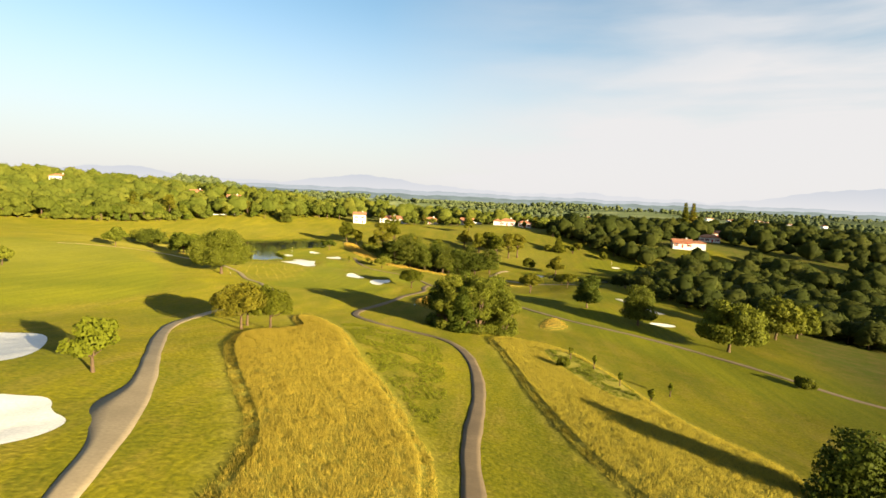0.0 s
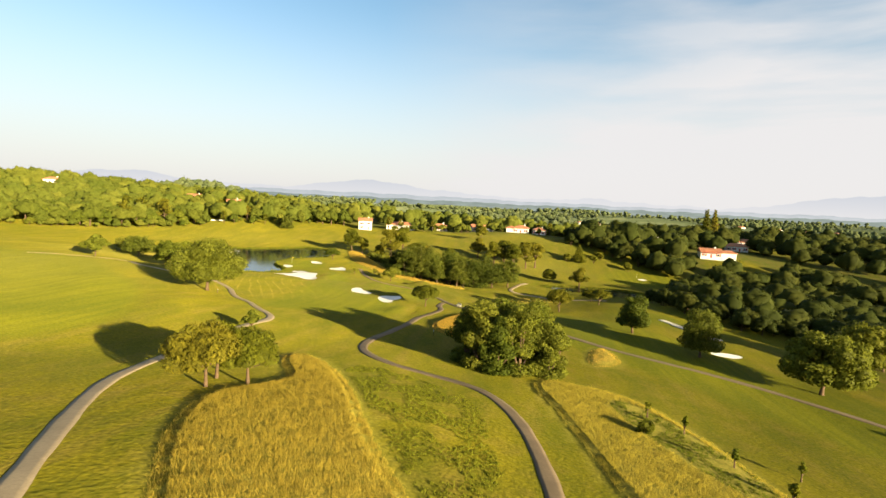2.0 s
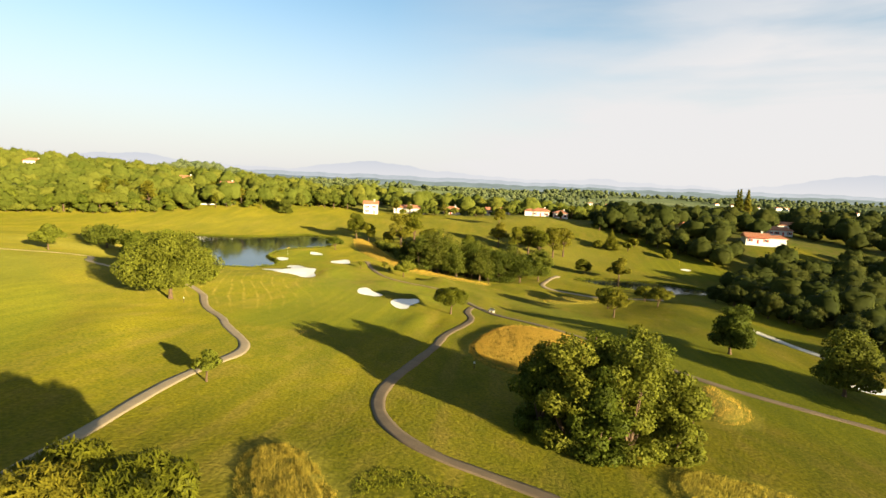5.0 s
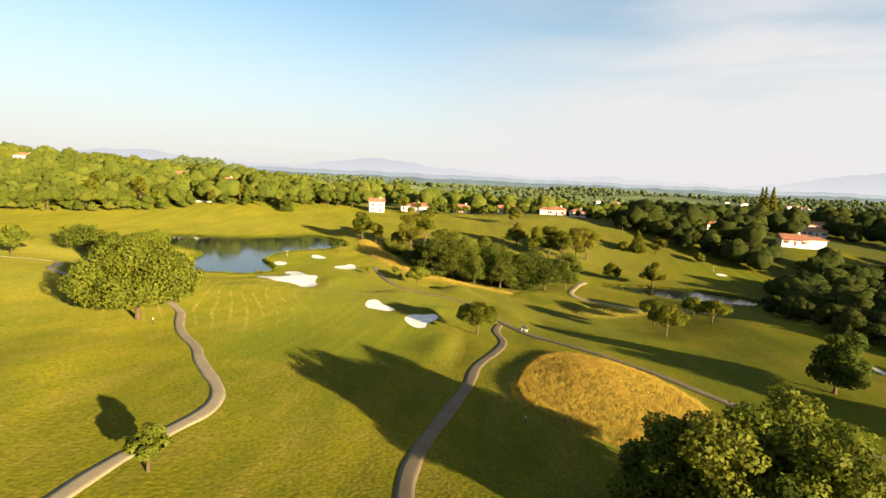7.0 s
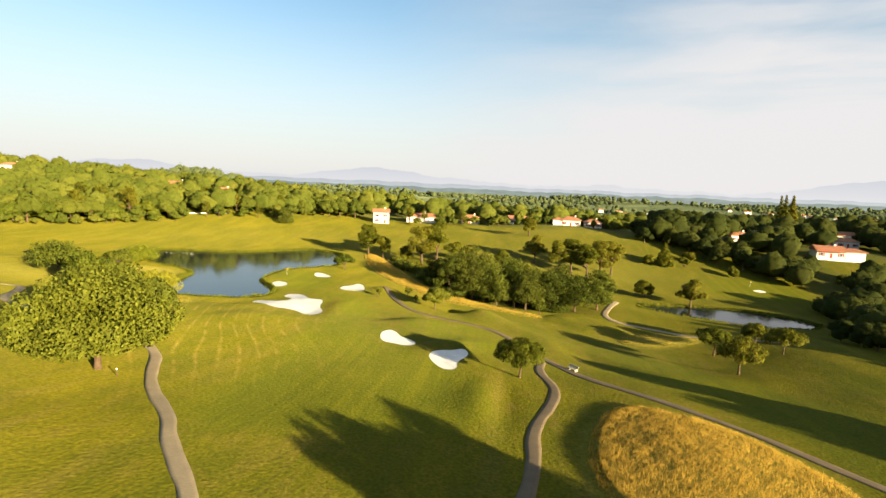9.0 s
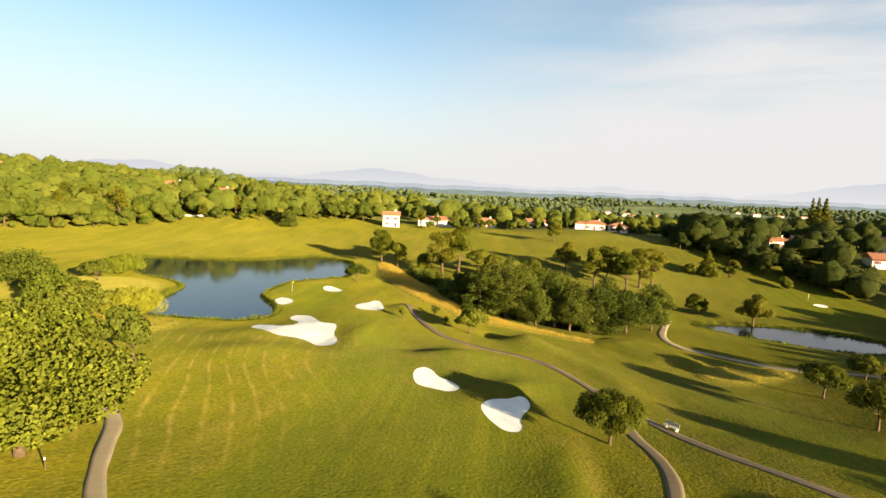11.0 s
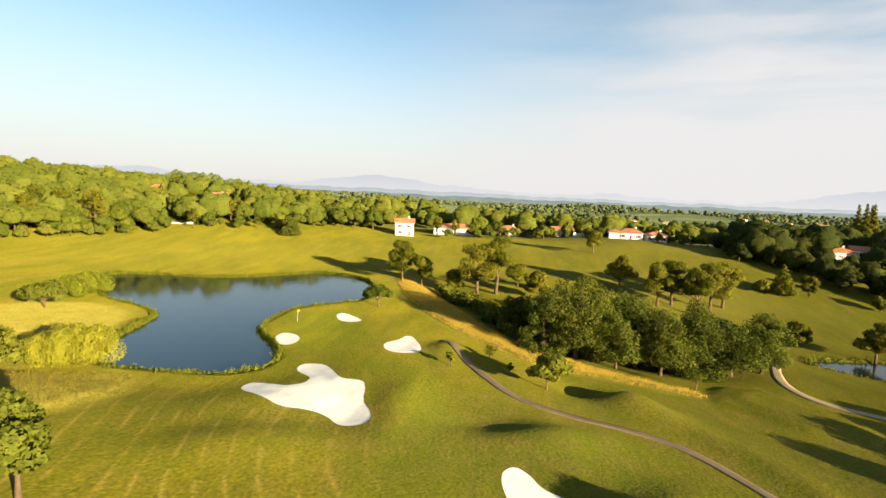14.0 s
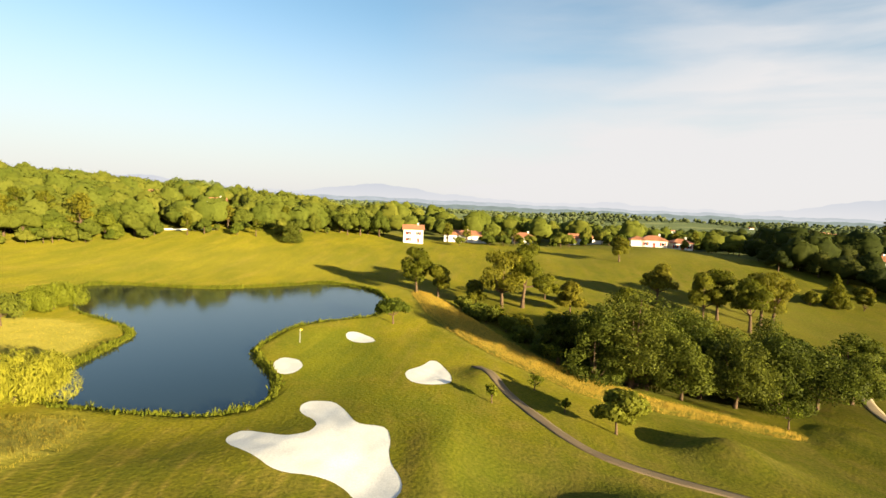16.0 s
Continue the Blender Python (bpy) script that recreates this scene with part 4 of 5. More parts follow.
for i, (x, y, w, h) in enumerate(((-38.3, 143.8, 2.0, 2.4), (-32.8, 152, 2.6, 2.2), (-29.5, 145.2, 1.2, 2.0), (1.4, 156, 4.2, 4.0), (36.5, 22, 0.9, 2.4), (38.5, 14, 0.9, 2.2), (33.5, 26, 0.9, 2.2), (41, 8.5, 1.0, 2.2), (46, 16, 0.8, 2.2))):
    grown("young", x, y, w, h, 380, 0.13, WEEDS, "young thin sapling in rough grass", 81 + i, group="saplings", name="sapling")
grown("bush", 31.5, 19.5, 2.2, 1.8, 900, 0.16, PINE, "dark round shrub in tall grass", 95, name="bush", category="bush")

# the wooded ravine
RAVINE_TREES = ((-23, 163.5, 9, 12), (-17, 165.5, 10, 12.5), (-10, 163.5, 9, 11.5), (-14, 172, 10, 12.5), (-5, 170, 9, 11), (1, 176, 9, 10.5), (5, 167, 10, 10),
                (12, 168.5, 10, 10.5), (18.5, 171, 9, 9.5), (9, 177, 9, 10), (-22, 173, 9, 11.5), (-4, 180, 9, 9.5), (14, 180, 7, 8), (-2, 164, 9, 10), (-7, 175, 10, 11), (4, 172, 9, 10), (-28, 169, 7, 8), (-14, 167.5, 9, 11))
for i, (x, y, w, h) in enumerate(RAVINE_TREES):
    k = 1.12 + 0.2 * math.sin(i * 2.4)
    grown(("wood", "maple", "oak")[i * 2 % 3], x, y, w * (1.12 + 0.22 * (i % 2)), h * k, 13000, 0.17, (RAVINE, RAVINE, MAPLE)[i % 3], "tall leafy tree in the wooded ravine", 100 + i, group="trees of the ravine")
for i in range(13):
    r = random.Random(700 + i)
    x, y = -27 - 20 * (i // 2) / 6 + 4 * (i % 2), 172 + 31 * (i // 2) / 6 + 3.5 * (i % 2)
    grown("bush", x + r.uniform(-1, 1), y + r.uniform(-1, 1), r.uniform(5, 7.5), r.uniform(2.8, 4.6), 1500, 0.3, (MAPLE, PINE)[i % 2], "dark thicket bush in the ravine", 720 + i, group="bushes of the ravine", name="bush", category="bush")
PINES = ((-60, 212, 9, 10.5), (-54.3, 211.7, 7, 7.5), (-38, 204, 10, 13.5), (-33, 207, 9, 13), (-44.3, 209, 6, 6), (3.4, 226, 8, 9), (12, 217, 9, 10), (17, 221, 9, 10.5), (22, 214, 9, 11),
         (28, 222, 10, 11), (33, 226, 9, 11), (2.9, 273.4, 8, 9), (-27, 217, 7, 6), (-22, 205, 7, 7), (-9, 207, 7, 7), (50, 188.6, 7.5, 9.0), (38, 196, 6, 5))
for i, (x, y, w, h) in enumerate(PINES):
    tall = 1.22 if 4 < i < 11 or i in (2, 3) else 1.05
    grown("pine", x, y, w * 1.12, h * tall, 4200, 0.31, PINE, "tall dark pine with open crown", 130 + i, group="pines above the ravine", name="pine_tree")
for i, (x, y, w, h) in enumerate(((57.5, 243, 8, 9.5), (65.5, 243, 5, 5), (51, 243, 5, 4.5), (70, 250, 6, 5), (82, 236, 6, 5))):
    grown("cone" if i == 0 else "bush", x, y, w, h, 2600, 0.32, PINE, "dark evergreen on the far fairway", 160 + i, group="evergreens on the far fairway")

grown("wood", -118.8, 269, 9, 8.5, 6000, 0.2, WOODEDGE, "round tree standing before the wood", 170)
for i, (x, y) in enumerate(((186, 410), (193, 414), (189, 422), (198, 424))):
    grown("cone", x, y, 10, 27, 5000, 0.4, PINE, "tall dark conifer beside the farmhouse", 171 + i, group="tall conifers", name="conifer")

# ---- woods: each tree of the nearer edge is a thing, what lies behind is one mass ----


def quad_sphere(n):
    """Directions and quads of a cube blown up into a ball, n quads along each edge."""
    g = np.tan(np.linspace(-math.pi / 4, math.pi / 4, n + 1))
    u, v = [w.ravel() for w in np.meshgrid(g, g)]
    one = np.ones_like(u)
    d = np.concatenate([np.stack(c, 1) for c in ((one, u, v), (-one, -u, v), (-u, one, v), (u, -one, v), (-v, u, one), (v, u, -one))])
    i = np.arange((n + 1) ** 2).reshape(n + 1, n + 1)
    f = np.stack([i[:-1, :-1], i[:-1, 1:], i[1:, 1:], i[1:, :-1]], -1).reshape(-1, 4)
    return d / np.linalg.norm(d, axis=1)[:, None], np.concatenate([f + k * (n + 1) ** 2 for k in range(6)])


BALLS = {n: quad_sphere(n) for n in (2, 3, 5, 7)}


def billow(d, lobes):
    """How far a lobed crown reaches along each direction, and the way its surface faces there."""
    near = d @ lobes.T
    k = near.argmax(1)
    top = near[np.arange(len(d)), k]
    face = d + 1.1 * (d - lobes[k])
    return 0.64 + 0.36 * np.exp((top - 1) * 15), face / np.linalg.norm(face, axis=1)[:, None]


def lobed_crown(centre, radii, fine, sprays, leaf, lobes=20):
    """A closed mass of foliage in lobes, with sprays of leaf standing off it."""
    ways = ball_points(lobes)
    ways[:, 2] = np.abs(ways[:, 2]) * 1.1 - 0.35
    ways /= np.linalg.norm(ways, axis=1)[:, None]
    d, f = BALLS[fine]
    reach, face = billow(d, ways)
    v = np.array(centre) + d * np.array(radii) * (reach * rng.uniform(0.86, 1.03, len(d)))[:, None]
    if not sprays:
        return v, f, face
    q = ball_points(sprays)
    q[:, 2] = np.where(q[:, 2] < -0.3, -q[:, 2], q[:, 2])
    r2, n2 = billow(q, ways)
    p = np.array(centre) + q * np.array(radii) * (r2 * rng.uniform(0.95, 1.16, sprays))[:, None]
    lv, lf, ln = leaves(p, n2, leaf, 0.55)
    return np.concatenate([v, lv]), np.concatenate([f, lf + len(v)]), np.concatenate([face, ln])


def lobed_tree(w, h, mat, seed, sprays=2200, leaf=0.24):
    bare = 0.10 * h
    r = random.Random(seed)
    v, f, q, n = [], [], [], 0
    for cx, cy, cz, k in [(0, 0, 0.60, 0.74)] + [(0.28 * math.cos(a), 0.28 * math.sin(a), r.uniform(0.24, 0.58), r.uniform(0.50, 0.70)) for a in (r.uniform(0, 1), 1.3 + r.uniform(0, 1), 2.8 + r.uniform(0, 1), 4.2 + r.uniform(0, 1), 5.4)]:
        a, b, c = lobed_crown((cx * w, cy * w, cz * h), (w * k / 2, w * k / 2, (h - bare) * k * 0.52), 5, sprays // 6, leaf, 15)
        v.append(a)
        f.append(b + n)
        q.append(c)
        n += len(a)
    wood = limbs(h * 0.35, 0.024 * h, [(0.2 * w, 0, 0.6 * h), (-0.2 * w, 0.1 * w, 0.6 * h)])
    return mesh_from("crown", np.concatenate(v), np.concatenate(f), mat, normals=np.concatenate(q)), mesh_from("trunk", *wood, BARK)


KINDS = [lobed_tree(w, h, m, 200 + i) for i, (w, h, m) in enumerate(
    ((9, 11, WOODEDGE), (10.5, 10, WOODEDGE), (8, 12, WOODEDGE), (11, 12, WOODEDGE), (7.5, 9, WOODEDGE), (9, 9, OAK)))]
KINDS.append(tree_meshes("pine", 8, 13, 2400, 0.28, PINE, 206))


def edge_trees(a, b, rows, gap, group, label, seed, low=0.75, high=1.15):
    r = random.Random(seed)
    a, b = Vector((*a, 0)), Vector((*b, 0))
    d = (b - a)
    side = Vector((-d.y, d.x, 0)).normalized()
    for row in range(rows):
        n = max(1, int(d.length / gap))
        for i in range(n):
            p = a + d * ((i + r.uniform(0.1, 0.9)) / n) + side * (row * gap * 0.9 + r.uniform(-0.35, 0.35) * gap)
            tree(r.choice(KINDS), p.x, p.y, label, r.uniform(low, high), r.uniform(0, 360), group)


WOOD = "leafy tree at the edge of the wood"
GARDEN = "garden tree between the houses"
edge_trees((-240, 150), (-165, 250), 4, 7.2, "trees of the west wood", WOOD, 2)
edge_trees((-165, 250), (-118, 284), 1, 8, "trees of the west wood", WOOD, 3, 0.5, 0.75)
edge_trees((-160, 266), (-112, 308), 3, 8.5, "trees of the west wood", WOOD, 13, 0.65, 1.0)
edge_trees((-237, 147), (-162, 246), 1, 4.5, "trees of the west wood", "low leafy tree at the foot of the wood", 21, 0.32, 0.5)
edge_trees((-160, 262), (-116, 300), 1, 5, "trees of the west wood", "low leafy tree at the foot of the wood", 22, 0.3, 0.45)
edge_trees((-112, 306), (-92, 318), 2, 7, "trees of the west wood", WOOD, 4)
edge_trees((-70, 318), (22, 330), 2, 8, "garden trees by the houses", GARDEN, 5, 0.45, 0.8)
edge_trees((-62, 306), (-4, 326), 1, 9, "garden trees by the houses", GARDEN, 16, 0.35, 0.6)
edge_trees((36, 322), (64, 316), 1, 8, "garden trees by the houses", GARDEN, 17, 0.35, 0.6)
edge_trees((40, 332), (80, 345), 2, 8, "garden trees by the houses", GARDEN, 6, 0.45, 0.8)
edge_trees((118, 252), (132, 236), 1, 6, "garden trees by the houses", GARDEN, 14, 0.3, 0.45)
KINDS[:] = [lobed_tree(w, h, VALLEY, 260 + w) for w, h in ((9, 11), (10, 10), (11, 10))]
edge_trees((96, 244), (66, 300), 2, 8, "trees of the east wood", WOOD, 7, 0.7, 1.05)
edge_trees((70, 268), (96, 330), 3, 8.5, "trees of the east wood", WOOD, 8, 0.8, 1.15)
HEDGE = "dark tree of the valley hedge"
edge_trees((69, 152), (74, 114), 2, 5.5, "trees of the valley hedge", HEDGE, 11, 0.5, 0.7)
edge_trees((74, 114), (88, 101), 2, 5.5, "trees of the valley hedge", HEDGE, 18, 0.5, 0.7)
edge_trees((88, 101), (128, 84), 2, 6, "trees of the valley hedge", HEDGE, 15, 0.5, 0.75)
edge_trees((104, 212), (88, 166), 2, 7, "trees of the valley hedge", HEDGE, 12, 0.6, 0.85)


def wood_mass(name, spots, sizes, fine, sprays, leaf, mat, label):
    """Crowns without number, joined."""
    vs, fs, ns, tones, n = [], [], [], [], 0
    z = land(spots[:, 0], spots[:, 1])
    for (x, y), h, k in zip(spots, z, sizes):
        tall = rng.uniform(0.85, 1.2)
        v, f, q = lobed_crown((x, y, h + 0.44 * k * tall), (0.58 * k, 0.58 * k, 0.55 * k * tall), fine, sprays, leaf, 9 if fine < 4 else 20)
        vs.append(v)
        ns.append(q)
        fs.append(f + n)
        tones.append(np.full(len(v), rng.beta(2, 2), np.float32))
        n += len(v)
    me = mesh_from(name, np.concatenate(vs), np.concatenate(fs), mat, normals=np.concatenate(ns))
    me.attributes.new("tone", "FLOAT", "POINT").data.foreach_set("value", np.concatenate(tones))
    return tagged(new(name, me), label, "woods", kind="stuff")


def spots_in(poly, gap):
    lo, hi = np.min(poly, 0), np.max(poly, 0)
    x, y = np.meshgrid(np.arange(lo[0], hi[0], gap), np.arange(lo[1], hi[1], gap))
    p = np.stack([x.ravel(), y.ravel()], 1) + rng.uniform(-0.42, 0.42, (x.size, 2)) * gap
    return p[edge_distance(np.array(poly, float), p[:, 0], p[:, 1]) < 0]


# strips cleared so the camera sees the houses: place, and how wide
SIGHTLINES = ((-224, 336, 13), (-190, 334, 13), (-345, 336, 11), (140, 336, 7), (172, 322, 7), (140, 271, 8), (118, 318, 6), (196, 356, 7))
for label, poly, gap, fine, sprays, leaf, size, mat in (
        ("green hillside wood behind the golf course", [(-165, 262), (-245, 160), (-300, 120), (-420, 190), (-480, 400), (-330, 480), (-190, 420), (-95, 330), (-115, 305)], 8.5, 7, 130, 0.36, 11, FARLEAF),
        ("dark wood filling the valley", [(96, 104), (82, 122), (80, 160), (92, 190), (95, 214), (92, 236), (114, 258), (185, 258), (330, 240), (340, 60), (170, 60)], 7.2, 5, 190, 0.28, 9.5, VALLEYWOOD),
        ("wood between the houses", [(62, 270), (80, 262), (118, 262), (128, 300), (175, 300), (200, 268), (420, 240), (460, 440), (250, 560), (90, 480), (80, 350)], 10, 5, 110, 0.36, 12, VALLEYWOOD),
        ("wooded land beyond the houses", [(-90, 335), (-40, 345), (20, 340), (80, 350), (90, 480), (250, 560), (200, 760), (-150, 760), (-300, 560), (-150, 420)], 12, 5, 60, 0.42, 11.5, FARLEAF),
        ("wooded hill behind the west wood", [(-330, 690), (-420, 640), (-800, 640), (-860, 900), (-700, 1080), (-380, 1020), (-300, 860)], 17, 3, 24, 0.9, 17, HAZEWOOD)):
    p = spots_in(poly, gap)
    for hx, hy, room in SIGHTLINES:
        ex, ey = hx + 0.5 * (-20 - hx) * 50 / max(abs(hx), 150), hy - 42
        t = np.clip(((p[:, 0] - hx) * (ex - hx) + (p[:, 1] - hy) * (ey - hy)) / ((ex - hx) ** 2 + (ey - hy) ** 2), 0, 1)
        p = p[np.hypot(p[:, 0] - hx - t * (ex - hx), p[:, 1] - hy - t * (ey - hy)) > room]
    for poly in MEADOWS.values():
        p = p[edge_distance(poly, p[:, 0], p[:, 1]) > 3]
    if "houses" in label or "valley" in label:
        p = p[np.sin(p[:, 0] / 31 + 1.3) * np.sin(p[:, 1] / 23 + p[:, 0] / 60) < (0.55 if "houses" in label else 0.7)]
    wood_mass("woodland", p, size * rng.uniform(0.65, 1.2, len(p)), fine, sprays, leaf, mat, label)
far = rng.uniform((-1900, 560), (2300, 2700), (8200, 2))
far = far[(np.abs(far[:, 0]) < far[:, 1] * 1.0 + 120)]
far = far[np.sin(far[:, 0] / 130 + np.sin(far[:, 1] / 210)) + np.sin(far[:, 1] / 95 + far[:, 0] / 300) > -0.35]
wood_mass("woodland", far, 14 * rng.uniform(0.6, 1.4, len(far)), 2, 0, 1.0, HAZEWOOD, "far wooded country towards the mountains")

# ---- houses ----


def box(bm, lo, hi):
    r = bmesh.ops.create_cube(bm, size=1.0, matrix=Matrix.LocRotScale([(a + b) / 2 for a, b in zip(lo, hi)], None, [b - a for a, b in zip(lo, hi)]))
    return r["verts"]


def shape(*boxes):
    bm = bmesh.new()
    for lo, hi in boxes:
        box(bm, lo, hi)
    return bm


def roof_mesh(w, d, eave, rise, hip, over=0.6, thick=0.22):
    """A gable or hip roof whose slabs carry rows of tiles."""
    bm = bmesh.new()
    x, y, k = w / 2 + over, d / 2 + over, (min(w, d) / 2 if hip else -0.0)
    for up in (0.0, thick):
        a = [bm.verts.new(p) for p in ((-x, -y, eave + up), (x, -y, eave + up), (x, y, eave + up), (-x, y, eave + up))]
        r = [bm.verts.new(p) for p in ((-x + k, 0, eave + rise + up), (x - k, 0, eave + rise + up))]
        for q in ((a[0], a[1], r[1], r[0]), (a[2], a[3], r[0], r[1]), (a[1], a[2], r[1]), (a[3], a[0], r[0])):
            bm.faces.new(q if up else q[::-1])
        if up:
            for i in range(4):
                bm.faces.new((old[i], old[(i + 1) % 4], a[(i + 1) % 4], a[i]))
        old = a
    # rolls of tiles up each slope
    n = int(2 * x / 0.8)
    for side in (-1, 1):
        for i in range(n):
            px = -x + (i + 0.5) * 2 * x / n
            reach = 1.0 if not k else min(1.0, max(0.0, (x - abs(px)) / k))
            if reach < 0.12:
                continue
            p0, p1 = Vector((px, side * y, eave + thick)), Vector((px, side * y * (1 - reach), eave + thick + rise * reach))
            v, f = tube([p0, p1], [0.13, 0.13], 5)
            vs = [bm.verts.new(c) for c in v]
            for q in f:
                bm.faces.new([vs[t] for t in q])
    return bm


def house(x, y, turn, w, d, storeys, label, hip=False, shutters=True, wing=None, balcony=False):
    hold = tagged(new("house"), label, "house", "houses")
    eave, rise = storeys * 2.75 + 0.4, min(w, d) * 0.24
    bm = shape(((-w / 2, -d / 2, -1.2), (w / 2, d / 2, eave)))
    if not hip:
        for s in (-1, 1):
            e = s * (w / 2 - 0.01)
            tri = [bm.verts.new((e, -d / 2, eave)), bm.verts.new((e, d / 2, eave)), bm.verts.new((e, 0, eave + rise))]
            bm.faces.new(tri)
    walls = part("wall", bm, RENDERED, hold)
    top = part("roof", roof_mesh(w, d, eave, rise, hip), TILES, hold, "orange clay tile roof")
    part("chimney", shape(((w * 0.2, -0.35, eave + rise * 0.3), (w * 0.2 + 0.7, 0.35, eave + rise + 0.9)), ((w * 0.2 - 0.08, -0.43, eave + rise + 0.9), (w * 0.2 + 0.78, 0.43, eave + rise + 1.02))), RENDERED, top)
    if wing:
        wx, ww, wd = wing
        bm = shape(((wx - ww / 2, -wd / 2 - 1, -1.2), (wx + ww / 2, wd / 2 - 1, 3.1)))
        part("wing_wall", bm, RENDERED, hold)
        bm = roof_mesh(ww, wd, 3.1, wd * 0.22, True)
        bmesh.ops.translate(bm, verts=bm.verts, vec=(wx, -1, 0))
        part("wing_roof", bm, TILES, hold, "orange clay tile roof")
    n = max(2, int(w / 3.0))
    for face in (-1, 1):
        for s in range(storeys):
            for i in range(n):
                cx, z0 = -w / 2 + (i + 0.5) * w / n, 0.95 + 2.75 * s
                door = s == 0 and i == n // 2 and face < 0
                z0, z1, hw = (0.02, 2.15, 0.5) if door else (z0, z0 + 1.3, 0.55)
                f0 = face * d / 2
                if door:
                    leaf = part("door", shape(((cx - hw, f0 - 0.06, z0), (cx + hw, f0 + 0.06, z1))), RED, hold, "red painted door")
                    part("frame", shape(((cx - hw - 0.1, f0 - 0.09, z0), (cx - hw, f0 + 0.09, z1)), ((cx + hw, f0 - 0.09, z0), (cx + hw + 0.1, f0 + 0.09, z1)), ((cx - hw - 0.1, f0 - 0.09, z1), (cx + hw + 0.1, f0 + 0.09, z1 + 0.1))), WHITE, leaf)
                    continue
                win = part("window", shape(((cx - hw - 0.07, f0 - 0.07, z0 - 0.07), (cx - hw, f0 + 0.07, z1 + 0.07)), ((cx + hw, f0 - 0.07, z0 - 0.07), (cx + hw + 0.07, f0 + 0.07, z1 + 0.07)),
                                           ((cx - hw, f0 - 0.07, z1), (cx + hw, f0 + 0.07, z1 + 0.07)), ((cx - hw, f0 - 0.1, z0 - 0.07), (cx + hw, f0 + 0.1, z0)), ((cx - 0.03, f0 - 0.06, z0), (cx + 0.03, f0 + 0.06, z1))), WHITE, hold)
                part("pane", shape(((cx - hw, f0 - 0.03, z0), (cx + hw, f0 + 0.03, z1))), GLASS, win)
                if shutters:
                    for k in (-1, 1):
                        q = cx + k * (hw + 0.38)
                        part("shutter", shape(((q - 0.29, f0 - 0.05, z0 - 0.05), (q + 0.29, f0 + 0.05, z1 + 0.05))), RED, win, "red shutter")
    if balcony:
        part("balcony", shape(((-w / 2 + 0.5, -d / 2 - 1.2, 2.85), (w / 2 - 0.5, -d / 2, 3.0)), ((-w / 2 + 0.5, -d / 2 - 1.2, 3.75), (w / 2 - 0.5, -d / 2 - 1.12, 3.83))), RED, hold, "red timber balcony")
    hold.matrix_basis = pose(x, y, height(x, y), 0, 0, turn)
    return hold


house(-80, 311, 12, 8.8, 8, 2, "white two-storey house with red shutters and tile roof", hip=False)
house(-60, 325, 8, 15, 8, 1, "low white house with a long tile roof", wing=(9, 7, 7), shutters=False)
house(-30, 335, -5, 10, 8, 1, "low house with a red tile roof among trees", hip=True)
house(-2, 345, 15, 11, 8, 1, "white gabled house among garden trees", wing=(8, 6, 6))
house(29, 328, -6, 11, 8, 1, "long low white house with a tile roof", hip=True, wing=(-7, 6, 6))
house(42, 331, 0, 9, 7, 1, "small white house behind hedges", hip=True)
house(135.5, 271, -8, 11, 8, 1, "large white farmhouse with red timber and tile roof", wing=(9, 8, 6), balcony=True)
house(140, 336, -20, 12, 8, 1, "white house with a brown tile roof among trees")
house(118, 320, 10, 12, 8, 1, "brown-roofed house behind the round wood", hip=True)
house(196, 358, -10, 16, 9, 1, "long pale house with a low tile roof")
house(172, 322, -15, 13, 8, 1, "long house with a tile roof among trees", hip=True)
house(-224, 336, 35, 15, 8, 1, "pale house with a long tile roof in the wood", shutters=False, hip=True, wing=(11, 8, 7))
house(-190, 334, 25, 10, 7, 1, "white gabled house in the wood", shutters=False)
house(-345, 336, 30, 12, 8, 2, "white villa high in the hillside wood", shutters=False, hip=True)
for i in range(30):
    r = random.Random(900 + i)
    # two far villages and farms scattered between
    cx, cy, span = ((330, 1250, 110), (760, 1500, 150), (150, 900, 330))[i % 3]
    house(cx + r.uniform(-1, 1) * span, cy + r.uniform(-1, 1) * span * 0.6, r.uniform(-30, 30), r.uniform(12, 20), r.uniform(8, 11), r.choice((1, 2)),
          "far white house in open country", shutters=False, hip=r.random() < 0.5)

# ---- small things on the course ----


def flagstick(x, y):
    hold = tagged(new("flagstick"), "white flagstick with a yellow flag on the green", "flagstick")
    v, f = tube([(0, 0, -0.1), (0, 0, 1.2), (0, 0, 2.3)], [0.022, 0.02, 0.018], 8)
    child("pole", mesh_from("pole", [tuple(p) for p in v], f, WHITE), hold)
    n = 8
    vs = [(0.02 + 0.34 * i / n, 0.05 * math.sin(i * 1.1) + s, 2.25 - 0.24 * j) for s in (-0.008, 0.008) for i in range(n + 1) for j in (0, 1)]
    fs = [(s * 18 + 2 * i, s * 18 + 2 * i + 1, s * 18 + 2 * i + 3, s * 18 + 2 * i + 2) for s in (0, 1) for i in range(n)]
    child("flag", mesh_from("flag", vs, fs, YELLOW), hold, "yellow cloth flag")
    hold.matrix_basis = pose(x, y, height(x, y), 0, 0, 30)


flagstick(-69.5, 160.5)
flagstick(84, 226)


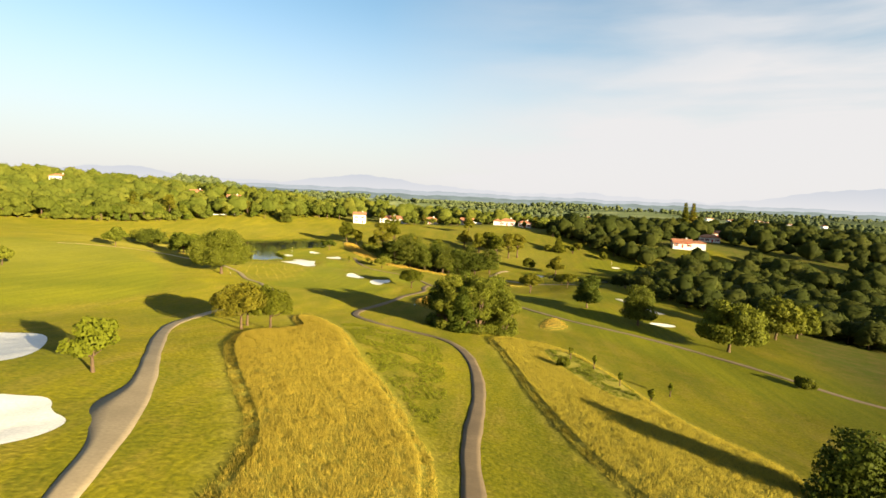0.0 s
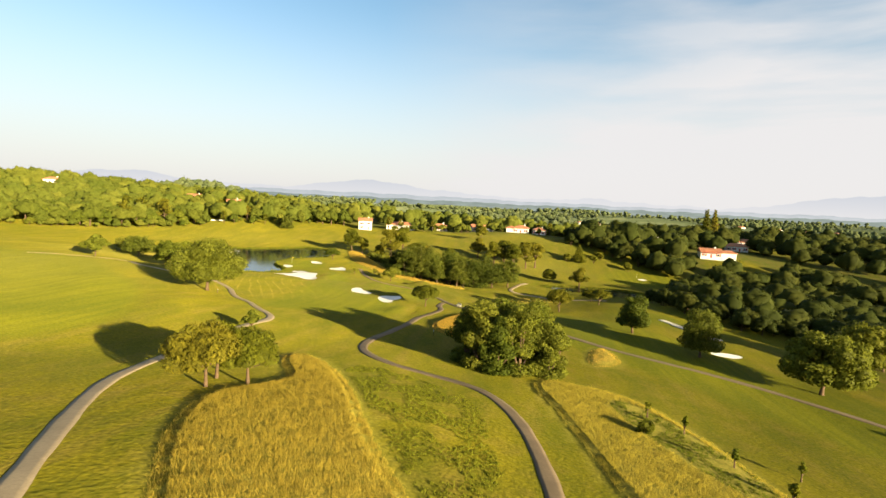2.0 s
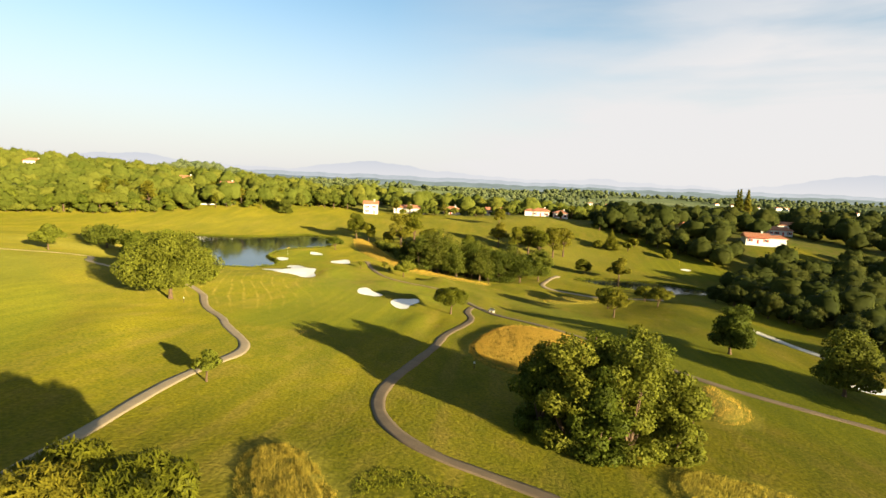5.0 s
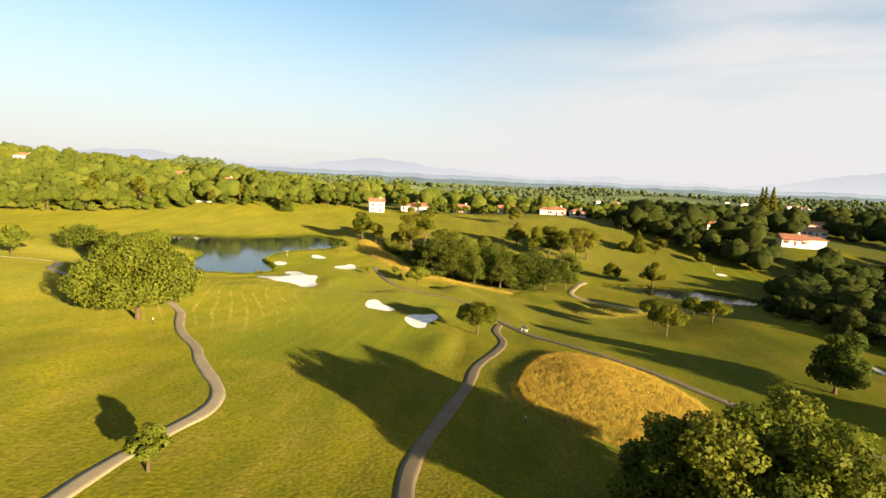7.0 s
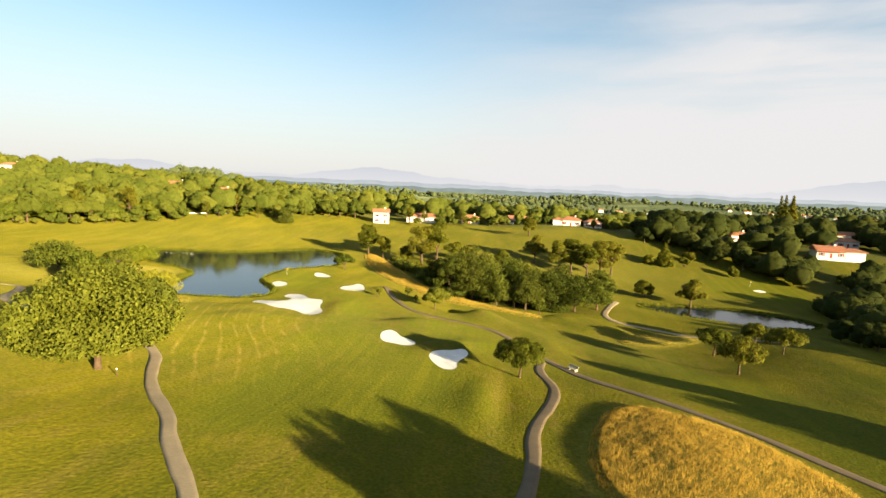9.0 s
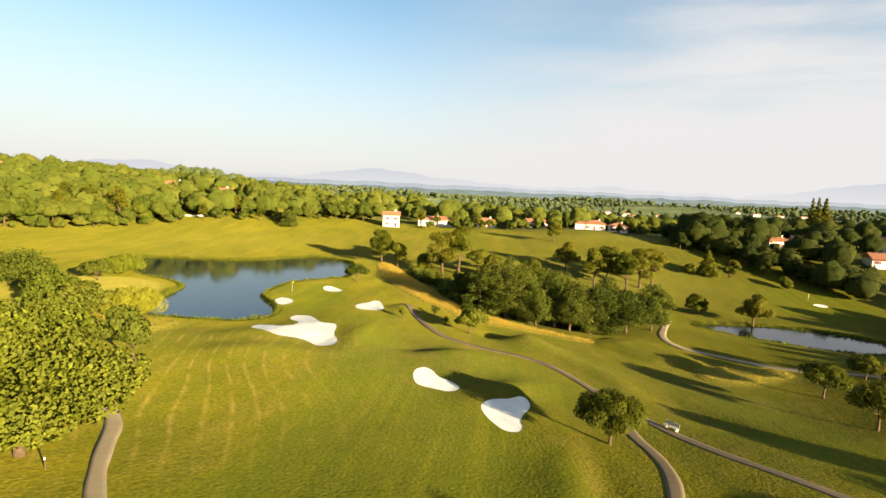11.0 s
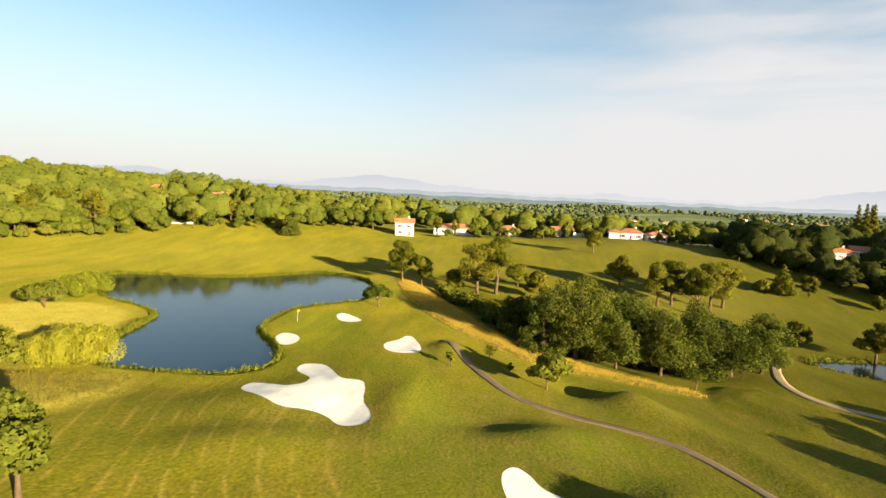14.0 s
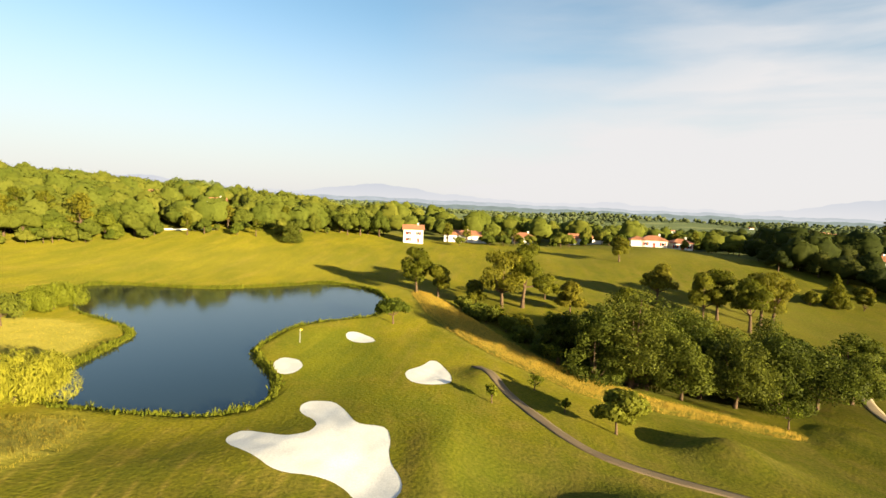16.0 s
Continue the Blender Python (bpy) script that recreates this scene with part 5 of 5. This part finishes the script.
def bench(x, y, turn):
    hold = tagged(new("bench"), "small pale bench beside the cart path", "bench")
    for k in (-0.22, 0.0, 0.22):
        part("slat", shape(((-0.9, k - 0.08, 0.43), (0.9, k + 0.08, 0.48))), PALE, hold)
    part("backrest", shape(((-0.9, 0.32, 0.55), (0.9, 0.37, 0.9))), PALE, hold)
    for a in (-0.75, 0.75):
        part("leg", shape(((a - 0.05, -0.28, -0.1), (a + 0.05, 0.36, 0.43)), ((a - 0.04, 0.3, 0.43), (a + 0.04, 0.36, 0.85))), STONE, hold)
    hold.matrix_basis = pose(x, y, height(x, y), 0, 0, turn)


bench(3.5, 106.5, -50)


def marker(x, y):
    hold = tagged(new("marker_post"), "short dark post with a white cap", "post", "marker posts")
    v, f = tube([(0, 0, -0.1), (0, 0, 0.8)], [0.06, 0.05], 8)
    child("post", mesh_from("post", [tuple(p) for p in v], f, BARK), hold)
    v, f = tube([(0, 0, 0.8), (0, 0, 0.95), (0, 0, 1.0)], [0.07, 0.07, 0.01], 8)
    child("cap", mesh_from("cap", [tuple(p) for p in v], f, WHITE), hold, "white cap")
    hold.matrix_basis = pose(x, y, height(x, y))


marker(2.2, 60.5)
marker(-52.5, 76.5)

# stones at the water's edge by the green
base = bmesh.new()
bmesh.ops.create_icosphere(base, subdivisions=1, radius=0.5)
for v in base.verts:
    v.co *= 0.75 + 0.5 * noise.noise(v.co * 2.3)
    v.co.z *= 0.7
rock = bpy.data.meshes.new("bank_stone")
base.to_mesh(rock)
rock.materials.append(STONE)
r = random.Random(5)
for i in range(60):
    a, b = Vector((-74.6, 155, 0)), Vector((-64.2, 138.5, 0))
    p = a.lerp(b, r.random()) + Vector((r.uniform(-0.7, 0.1), r.uniform(-0.7, 0.2), 0))
    ob = tagged(new("bank_stone", rock), "rough grey stone on the pond bank", "stone", "bank stones")
    ob.matrix_basis = pose(p.x, p.y, height(p.x, p.y) + 0.05, r.uniform(0, 360), 0, r.uniform(0, 360)) @ Matrix.Scale(r.uniform(0.35, 0.9), 4)

# garden wall at the foot of the wood
hold = tagged(new("garden_wall"), "long low white garden wall before the wood", "wall")
for i in range(9):
    part("panel", shape(((i * 2.2 - 15.4, -0.12, -0.6), (i * 2.2 - 13.3, 0.12, 0.35))), RENDERED, hold)
    part("pillar", shape(((i * 2.2 - 13.3, -0.2, -0.6), (i * 2.2 - 13.2, 0.2, 0.5))), RENDERED, hold)
hold.matrix_basis = pose(-155, 268, height(-155, 268), 0, 0, 33)

# ---- mountains on the horizon ----


def skyline(name, radius, rows, base_z, mat, label, rough):
    """A far range: azimuth in degrees east of north and height, joined by a rough line."""
    az = np.linspace(-62, 62, 900)
    k = np.array(rows, float)
    top = np.interp(az, k[:, 0], k[:, 1])
    for f, g in ((0.9, 1.0), (2.3, 0.5), (5.1, 0.25)):
        top = top + rough * g * np.sin(az * f + g * 9) * np.sin(az * f * 0.37 + 1)
    a = np.radians(az)
    x, y = radius * np.sin(a), radius * np.cos(a)
    v = np.concatenate([np.column_stack([x, y, np.full(az.shape, base_z)]), np.column_stack([x, y, top]), np.column_stack([x * 1.03, y * 1.03, np.full(az.shape, base_z)])])
    n = len(az)
    i = np.arange(n - 1)
    f = np.concatenate([np.stack([i, i + 1, n + i + 1, n + i], 1), np.stack([n + i, n + i + 1, 2 * n + i + 1, 2 * n + i], 1)])
    tagged(new(name, mesh_from(name, v, f, mat)), label, "mountains", kind="structure")


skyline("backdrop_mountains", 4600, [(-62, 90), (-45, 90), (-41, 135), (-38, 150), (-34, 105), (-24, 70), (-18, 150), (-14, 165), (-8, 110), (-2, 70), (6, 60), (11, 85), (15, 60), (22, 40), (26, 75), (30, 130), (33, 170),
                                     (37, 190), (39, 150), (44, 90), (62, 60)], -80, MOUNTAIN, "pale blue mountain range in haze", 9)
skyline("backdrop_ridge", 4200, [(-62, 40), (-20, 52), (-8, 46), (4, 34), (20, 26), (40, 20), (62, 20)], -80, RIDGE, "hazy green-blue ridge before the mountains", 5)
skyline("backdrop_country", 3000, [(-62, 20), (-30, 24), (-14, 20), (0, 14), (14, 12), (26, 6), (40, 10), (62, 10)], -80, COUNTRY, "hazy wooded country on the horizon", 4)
